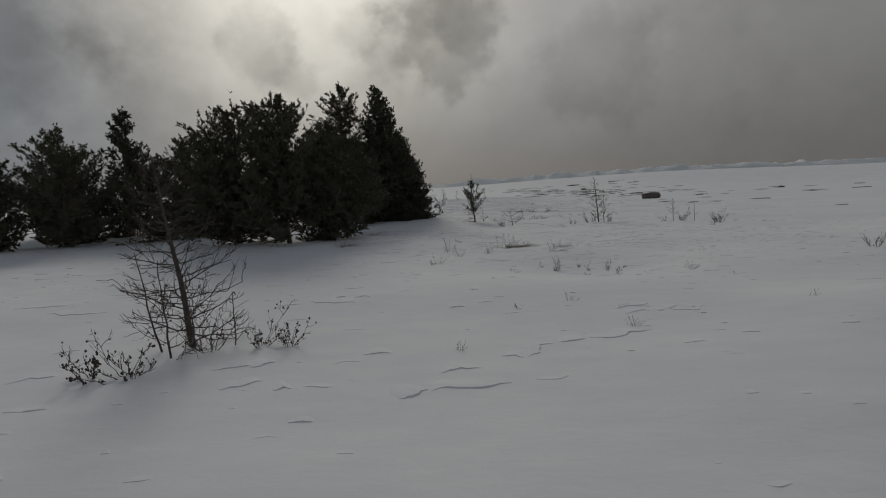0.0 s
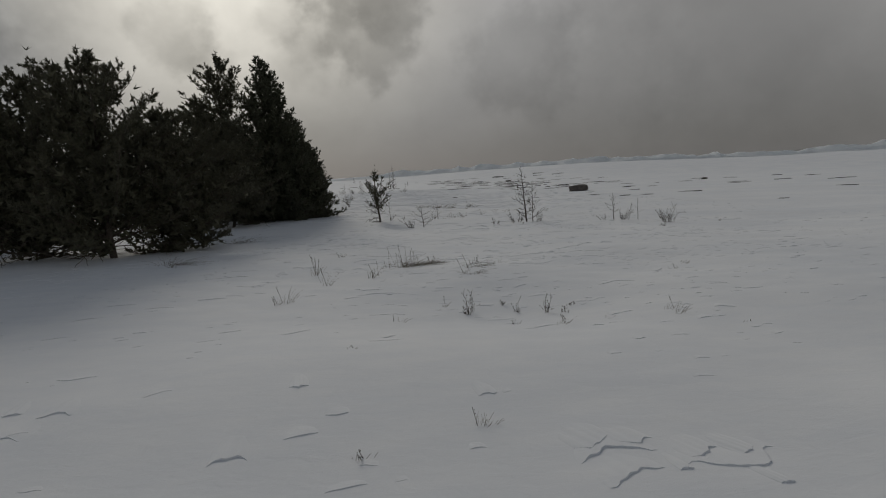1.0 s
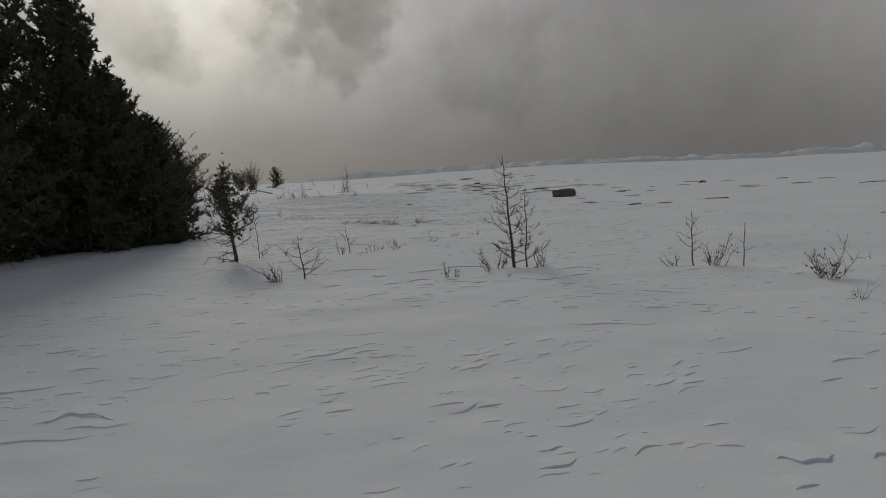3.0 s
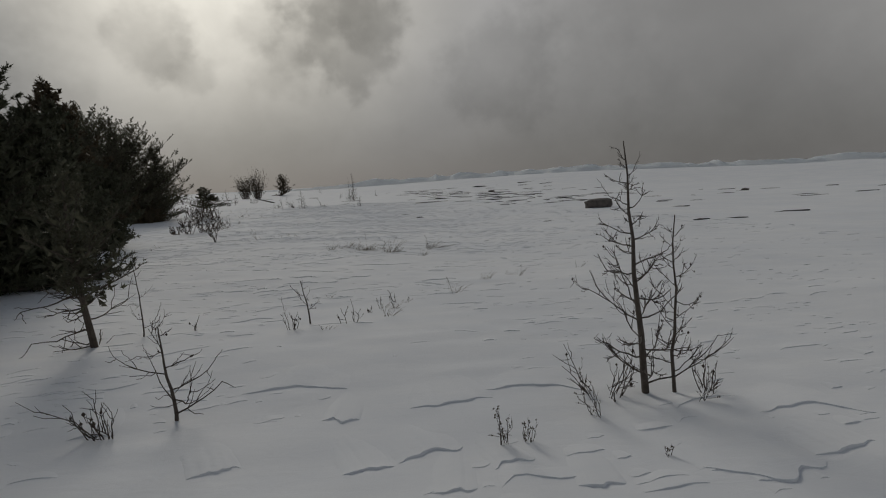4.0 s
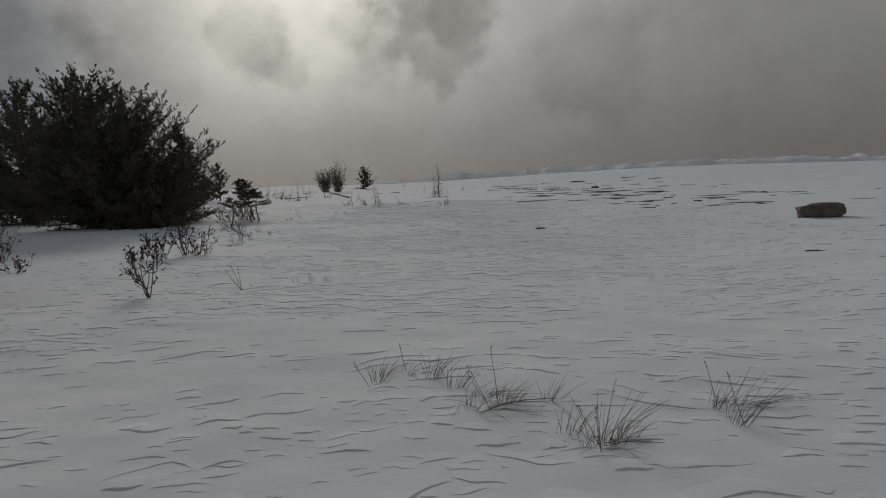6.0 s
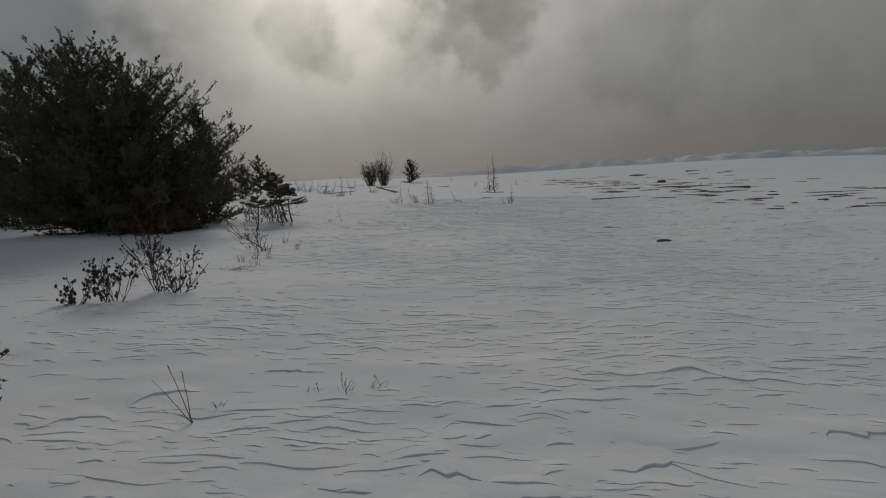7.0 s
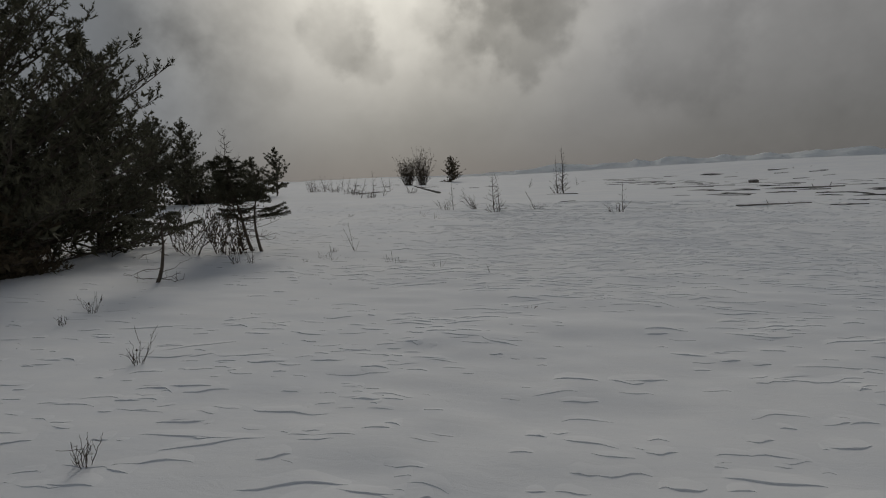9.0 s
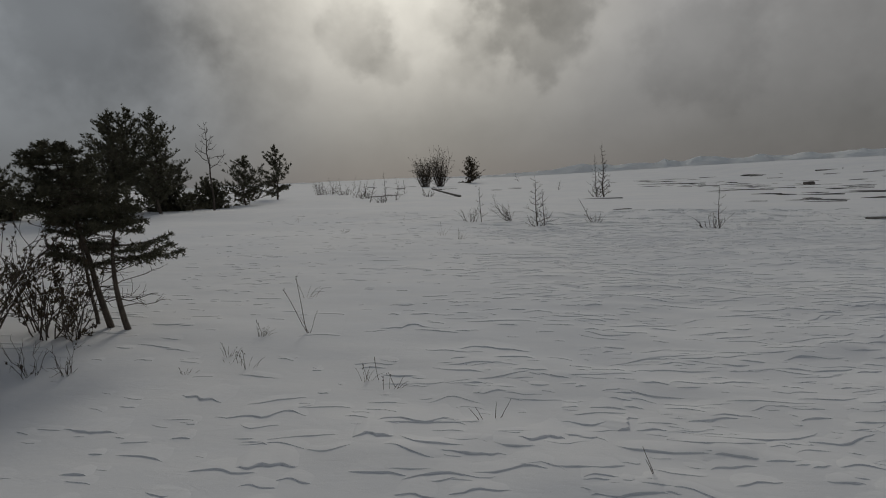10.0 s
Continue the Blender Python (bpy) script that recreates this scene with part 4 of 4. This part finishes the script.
for k, (px, py, ph, pw) in enumerate(((-5.0, 64.2, 1.0, 0.5), (-4.75, 64.0, 1.1, 0.4), (-5.4, 63.9, 0.9, 0.6), (-4.45, 64.1, 0.6, 0.4), (-5.9, 64.3, 1.0, 0.6))):
    shrub("winter_shrub", px, py, ph, pw, "leafy dark shrub under the small spruces", 175 + k, 7, 0.2, 0.6, splay=0.75, depth=2, thick=0.009, leaf=0.040)

# far saplings, stubs and driftwood
bare_tree("dead_spruce", 5.56, 103.0, 3.95, "tall dead spruce spire with short bare twigs", 181, 34, 0.13, (0.0, 0), 0.065, 0.0, 1, low=0.03)
bare_tree("dead_spruce", 5.05, 103.1, 3.0, "slim dead spruce spire beside a taller one", 182, 26, 0.14, (-0.03, 0), 0.035, 0.0, 1, low=0.03)
shrub("winter_shrub", 5.0, 102.6, 0.9, 1.4, "bare scrub at the foot of dead spruces", 183, 8, 0.0, splay=0.9, thick=0.014)
bare_tree("bare_sapling", -1.45, 80.3, 1.25, "thin upright leafless sapling", 184, 8, 0.25, (-0.02, 0), 0.018, 0.3, 1)
shrub("winter_shrub", -1.85, 80.3, 0.55, 0.8, "low fine-twigged bush beside a sapling", 185, 14, 0.0, splay=0.6, thick=0.006)
shrub("winter_shrub", -0.45, 80.8, 0.80, 0.5, "leaning bundle of bare stems", 186, 14, 0.0, splay=0.25, lean=(-0.6, 0), thick=0.007)
bare_tree("bare_sapling", 0.52, 78.5, 1.72, "bushy leafless sapling with ascending twigs", 187, 18, 0.30, (-0.06, 0), 0.024, 0.3, 1, low=0.08)
bare_tree("bare_sapling", 0.72, 78.5, 1.2, "leafless sapling beside a taller one", 188, 12, 0.30, (-0.03, 0), 0.018, 0.3, 1, low=0.08)
shrub("winter_shrub", 0.5, 78.3, 0.40, 0.9, "low bare scrub round saplings", 189, 10, 0.0, splay=1.2, thick=0.008)
bare_tree("bare_sapling", 2.35, 79.1, 0.95, "leaning bare stem with scrub at its foot", 190, 5, 0.25, (-0.5, 0), 0.016, 0.0, 1)
shrub("winter_shrub", 2.4, 79.0, 0.30, 0.7, "low bare scrub in the snow", 191, 8, 0.0, splay=1.2, thick=0.006)
bare_tree("bare_sapling", 5.75, 77.0, 1.25, "thin sapling with spreading low scrub", 192, 8, 0.25, (-0.03, 0), 0.016, 0.15, 1)
shrub("winter_shrub", 5.5, 77.0, 0.42, 1.1, "spreading low bare scrub", 193, 11, 0.0, splay=1.1, thick=0.008)
bare_tree("bare_tree", -17.0, 90.0, 4.9, "leafless tree with a few raised boughs", 194, 14, 0.28, (-0.03, 0), 0.065, 0.2, 1, low=0.45)
for k, (px, py, ph) in enumerate(((-21.8, 122.0, 1.6), (-20.6, 122.0, 2.1), (-18.8, 119.0, 1.8), (-24.0, 141.0, 2.3), (-10.8, 100.0, 1.6), (-11.1, 106.0, 2.1), (-16.4, 136.0, 1.9), (-13.2, 108.0, 1.3), (-14.5, 112.0, 1.7), (-9.6, 103.0, 1.1),
                                  (-23.5, 126.0, 1.5), (-1.9, 186.0, 2.6), (-12.0, 118.0, 1.5), (-19.6, 128.0, 1.9), (3.5, 128.0, 1.1), (10.0, 135.0, 1.2))):
    bare_tree("bare_sapling", px, py, ph, "distant thin bare stem rising from the snow", 200 + k, 9, 0.30, (0.3 * math.sin(5.0 * k), 0), 0.030, 0.0, 1, low=0.05)
for k, (px, py, ph, pw) in enumerate(((-15.0, 112.0, 0.6, 2.4), (-18.0, 117.5, 0.8, 2.6), (-12.5, 105.0, 0.6, 2.0), (-21.0, 122.0, 1.2, 2.0), (-9.8, 99.5, 0.5, 1.2), (-8.0, 108.0, 0.6, 1.6), (-22.5, 122.5, 1.4, 1.2))):
    shrub("winter_shrub", px, py, ph, pw, "low dark scrub near the lake", 220 + k, 14, 0.0, 0.4, splay=0.8, thick=0.014)


def driftwood(x, y, length, radius, az, rise, seed):
    rng = np.random.default_rng(seed)
    ob = thing("driftwood_log", x, y, "weathered grey driftwood log lying on the snow", "log", "driftwood", sink=0.02)
    p = bent(rng, (0, 0, radius * 0.8), (math.cos(az), math.sin(az), rise), length, 8, wiggle=0.02)
    part("log", Shape().tube(p, np.linspace(radius, radius * 0.55, 8), 7), GREY_WOOD, ob)
    for k in (3, 5):
        part("stub", Shape().tube(bent(rng, p[k], (rng.normal(), rng.normal(), 0.8), length * 0.09, 4), np.linspace(radius * 0.4, radius * 0.2, 4), 5), GREY_WOOD, ob)


for k, (px, py, ph, pw) in enumerate(((-17.9, 165.0, 4.3, 3.6), (-15.4, 166.0, 4.5, 3.4))):
    shrub("shore_bush", px, py, ph, pw, "rounded grey-brown bush standing alone near the lake", 40 + k, 75, 0.0, 0.5, splay=0.26, depth=1, thick=0.026, leaf=0.20, least=0.7, group="bushes near the lake", category="bush")
conifer("juniper_bush", -12.2, 190.0, 5.6, 2.3, "rounded dark bush with ragged tufts near the lake", 42, "dome", 0.02, dense=0.28, foliage=RUST, blade=0.32, ragged=0.3, group="bushes near the lake")
driftwood(11.1, 79.9, 3.1, 0.040, -0.03, 0.01, 304)
driftwood(45.0, 162.0, 9.0, 0.14, 0.05, 0.0, 305)
driftwood(24.0, 104.7, 4.5, 0.08, 0.1, 0.0, 306)
driftwood(-5.25, 107.7, 3.2, 0.10, 2.55, 0.22, 301)
driftwood(-13.2, 108.5, 3.0, 0.045, 0.1, 0.02, 303)

# ---- stones ----


def stone(name, x, y, size, label, seed, material, group="", sink=0.06, turn=0.0):
    """A weathered stone: a rounded block with worn, uneven faces."""
    rng = np.random.default_rng(seed)
    bm = bmesh.new()
    bmesh.ops.create_icosphere(bm, subdivisions=4 if size[0] > 1.2 and size[2] > 0.3 else 3, radius=1.0)
    off = Vector(rng.uniform(-50, 50, 3))
    for v in bm.verts:
        d = v.co.normalized()
        box = Vector([math.copysign(abs(c) ** 0.72, c) for c in d])
        n = noise.noise(d * 1.3 + off) * 0.20 + noise.noise(d * 3.5 + off) * 0.09 + noise.noise(d * 9 + off) * 0.03
        p = box * (0.82 + n)
        v.co = (p.x * size[0] / 2, p.y * size[1] / 2, p.z * size[2] / 2 + size[2] * 0.35)
    me = bpy.data.meshes.new(name)
    bm.to_mesh(me)
    bm.free()
    me.materials.append(material)
    for f in me.polygons:
        f.use_smooth = True
    ob = new(name, me)
    ob.location, ob.rotation_euler = (x, y, gz(x, y) - sink), (0, 0, turn)
    return tagged(ob, label, "rock", group)


stone("boulder", 19.9, 57.4, (2.0, 1.1, 0.80), "large dark oblong boulder lying on the snow", 401, STONE, turn=-0.35)
stone("shore_rock", 31.0, 131.0, (1.4, 0.8, 0.55), "dark rounded rock among the ledges", 403, STONE)
stone("shore_rock", 41.3, 73.4, (0.9, 0.6, 0.36), "small dark rock on the snow", 404, STONE)
stone("flat_rock", 8.67, 56.58, (0.52, 0.40, 0.14), "flat dark stone half buried in snow", 402, LEDGE, "flat shore stones", 0.05)


def ledge(x, y, w, d, t, seed, rough=0.2):
    """A thin slab of shore rock showing at the snow's edge."""
    rng = np.random.default_rng(seed)
    k = 14
    a = np.arange(k) * 2 * np.pi / k
    r = np.clip(1 + rng.normal(0, rough, k), 0.35, 1.8)
    ring = np.stack([np.cos(a) * r * w / 2, np.sin(a) * np.abs(np.sin(a)) ** 0.5 * r * d / 2 + 0.25 * d * np.sin(2.3 * np.cos(a) + seed)], -1)
    inner = ring * 0.8
    zt = t * (0.25 + 0.75 * np.abs(np.sin(a))) * (0.8 + 0.35 * rng.uniform(-1, 1, k))
    co = np.r_[np.c_[ring, np.full(k, -0.10)], np.c_[ring * 0.98, zt * 0.75], np.c_[inner, zt], [[0, 0, t]]]
    tri = []
    for i in range(k):
        j = (i + 1) % k
        for lo in (0, k):
            tri += [(lo + i, lo + j, lo + k + j), (lo + i, lo + k + j, lo + k + i)]
        tri.append((2 * k + i, 2 * k + j, 3 * k))
    me = raw_mesh("rock_ledge", co, np.array(tri), False)
    me.materials.append(LEDGE)
    ob = new("rock_ledge", me)
    ob.location, ob.rotation_euler = (x, y, gz(x, y)), (math.atan((gz(x, y + 1) - gz(x, y - 1)) / 2), 0, float(rng.normal(0, 0.08)))
    return tagged(ob, "thin dark slab of shore rock blown free of snow", "rock", "rock ledges on the shore")


pick = np.random.default_rng(77)
for k, (px, py, pw) in enumerate(((17.4, 47.0, 0.65), (19.7, 43.4, 0.8), (36.6, 60.4, 2.9), (18.1, 43.45, 0.6), (25.5, 59.9, 1.0), (23.1, 53.9, 1.0), (24.2, 46.2, 1.8), (17.5, 47.5, 0.7), (23.6, 54.5, 1.0),
                                  (26.1, 60.8, 1.1), (28.0, 60.0, 1.3), (19.6, 53.3, 0.9), (13.2, 47.2, 0.45), (20.2, 76.6, 1.5), (17.7, 71.3, 1.1), (19.0, 82.8, 1.5), (8.1, 61.3, 0.6), (38.2, 62.1, 2.2), (45.4, 56.8, 2.4), (35.8, 45.2, 1.6), (22.0, 33.3, 0.8), (36.7, 69.8, 1.8), (42.5, 61.1, 2.0),
                                  (23.0, 104.5, 3.9), (11.9, 92.0, 0.9), (18.4, 112.9, 4.1), (4.5, 86.8, 0.7), (5.0, 99.6, 2.8), (40.7, 73.0, 1.4), (27.2, 83.0, 4.0))):
    ledge(px, py, pw, 0.24 if pw > 1.6 else 0.20, 0.03 if pw < 1.5 else 0.045, 500 + k, 0.4)
for k in range(160):
    far = pick.uniform(0, 1)
    py = 66 + 100 * far
    px = 23 + 0.05 * (py - 100) + pick.normal(0, 6.5 + 4.0 * far) if k % 5 else pick.uniform(20, 52)
    px = px if px > 14 else 30 - px
    deep = pick.uniform(0.22, 0.6) * (1 + 0.7 * far ** 2)
    ledge(px, py, pick.uniform(0.4, 2.3) * (0.8 + 1.1 * far), deep, pick.uniform(0.02, 0.06), 600 + k, 0.45)
for k in range(12):
    px, py = pick.uniform(-30, 3), pick.uniform(108, 185)
    ledge(px, py, pick.uniform(0.4, 1.8), pick.uniform(0.2, 0.6), pick.uniform(0.03, 0.08), 1000 + k, 0.5)

# ---- grass ----
G1, G2 = "tuft of bleached dry grass bowed over the snow", "dead weed stalks with dark seed heads"

def grass_patch(rows, seed):
    """Tufts at x, y with a height, a count of blades and a count of seed stalks."""
    for k, (px, py, ph, nb, nh) in enumerate(rows):
        tuft(px, py, ph, G2 if nh > 1 else G1, seed + k, int(nb * 1.4), 0.05 + 0.22 * ph * (2 if nb > 20 else 1), 0.85 if nb > 20 else 0.45, nh)


# on the first slope
grass_patch((
    (0.15, 6.45, 0.17, 9, 0), (2.27, 7.3, 0.13, 9, 2), (5.17, 8.4, 0.13, 6, 1), (1, 8.6, 0.1, 5, 2), (1.87, 8.95, 0.13, 10, 1), (0.9, 11, 0.08, 4, 1),
    (5.36, 11.2, 0.06, 6, 1), (4.87, 11.85, 0.19, 9, 0), (3.45, 12, 0.12, 8, 3), (4.08, 12.1, 0.08, 6, 0), (4.88, 12.1, 0.17, 6, 1), (2.9, 12.2, 0.1, 7, 1),
    (1.45, 12.4, 0.1, 5, 1), (2.14, 13.3, 0.14, 5, 1), (-0.25, 13.8, 0.13, 8, 3), (-0.08, 13.85, 0.32, 8, 1), (6.4, 14.9, 0.1, 6, 1),
), 700)
# on the open slope
grass_patch((
    (0.4, 15.2, 0.26, 7, 2), (2.8, 15.3, 0.26, 26, 2), (6.92, 15.4, 0.12, 12, 0), (1.16, 15.65, 0.24, 16, 2), (2.99, 15.95, 0.28, 30, 2), (0.12, 16.2, 0.3, 8, 3),
    (3.38, 16.2, 0.18, 6, 0), (3.1, 16.3, 0.16, 8, 3), (3.62, 16.3, 0.15, 4, 0), (1.4, 16.55, 0.18, 3, 2), (1.8, 16.6, 0.4, 16, 3), (1.72, 16.7, 0.34, 34, 4),
    (2.1, 16.8, 0.24, 30, 1), (1.95, 16.85, 0.3, 40, 3), (2.35, 16.95, 0.18, 14, 0), (2.4, 17.1, 0.18, 26, 3), (-3.05, 18.2, 0.25, 20, 0),
), 720)
# by the grove
grass_patch((
    (0.5, 18.4, 0.12, 8, 4), (-3.15, 18.5, 0.42, 40, 0), (9.8, 19.9, 0.09, 6, 0), (12.2, 22.9, 0.13, 8, 0), (-2.95, 23.6, 0.45, 22, 0), (-2.75, 23.8, 0.45, 26, 0),
    (4.18, 28.95, 0.1, 8, 1), (4.95, 29.5, 0.22, 12, 1), (5.05, 30.05, 0.13, 8, 2), (4.93, 30.15, 0.13, 10, 2), (5.28, 30.5, 0.09, 8, 1), (8.95, 31, 0.2, 14, 0),
    (6.1, 31, 0.28, 10, 1), (4.15, 31.4, 0.13, 7, 0), (6.85, 32.1, 0.2, 14, 0), (7.55, 32.4, 0.2, 10, 1), (7.43, 32.6, 0.1, 8, 1),
), 740)
# before the saplings
grass_patch((
    (9, 33.1, 0.18, 7, 0), (6.3, 36.5, 0.22, 12, 0), (5.62, 37.5, 0.42, 18, 1), (5.58, 37.53, 0.27, 22, 1), (5.75, 37.58, 0.2, 16, 0), (5.44, 37.72, 0.3, 14, 0),
    (6.62, 37.8, 0.41, 14, 1), (6.62, 38.09, 0.24, 14, 0), (6.78, 38.12, 0.3, 22, 1), (4.85, 38.2, 0.36, 30, 2), (5.05, 38.26, 0.24, 16, 0), (5.4, 38.3, 0.21, 12, 0),
    (4.91, 38.48, 0.2, 22, 1), (4.69, 38.66, 0.27, 14, 0), (4.03, 38.9, 0.27, 12, 1), (4.5, 38.91, 0.3, 16, 0), (4.03, 39.08, 0.2, 14, 0),
), 760)
# past the saplings
grass_patch((
    (4.29, 39.14, 0.24, 22, 1), (-1.4, 41.2, 0.1, 5, 1), (-1.45, 41.9, 0.12, 7, 1), (1.36, 44.2, 0.08, 4, 1), (2.05, 44.55, 0.08, 5, 2), (2.32, 44.55, 0.12, 8, 2),
    (2.57, 44.65, 0.13, 7, 1), (-1.4, 48.9, 0.12, 5, 0), (-1.5, 51.5, 0.28, 26, 1), (-1.2, 51.9, 0.24, 10, 0), (1.5, 59.2, 0.06, 8, 0), (-0.84, 63, 0.12, 4, 2),
    (-1.08, 63.15, 0.16, 5, 2), (-2.7, 63.2, 0.08, 6, 1), (-2.24, 63.4, 0.16, 4, 2), (-2.44, 63.5, 0.1, 4, 1), (-2.55, 63.7, 0.14, 7, 1),
), 780)
# beyond the grove
grass_patch((
    (-2.5, 64.3, 0.13, 14, 3), (-2.75, 66.3, 0.24, 4, 1), (-1.5, 74.1, 0.4, 8, 0), (-2.1, 75, 0.4, 6, 1), (-5.4, 76.4, 0.2, 10, 0), (7, 78.4, 0.14, 9, 0),
    (-8.8, 81.5, 0.42, 4, 0), (-4.5, 81.5, 0.24, 3, 0),
), 800)
for k, (px, py, ph, pl) in enumerate(((-2.05, 64.45, 0.46, -0.10), (1.30, 43.9, 0.40, -0.45), (-0.07, 62.4, 0.14, -0.5), (0.02, 62.45, 0.14, 0.15), (0.92, 61.7, 0.2, -0.3), (0.12, 16.2, 0.32, -0.15))):
    tuft(px, py, ph, "single dead weed stem standing in the snow", 900 + k, 2, 0.03, 0.1, 2 if ph > 0.3 else 0, (pl, 0), REED, "weed_stem", 0.003)
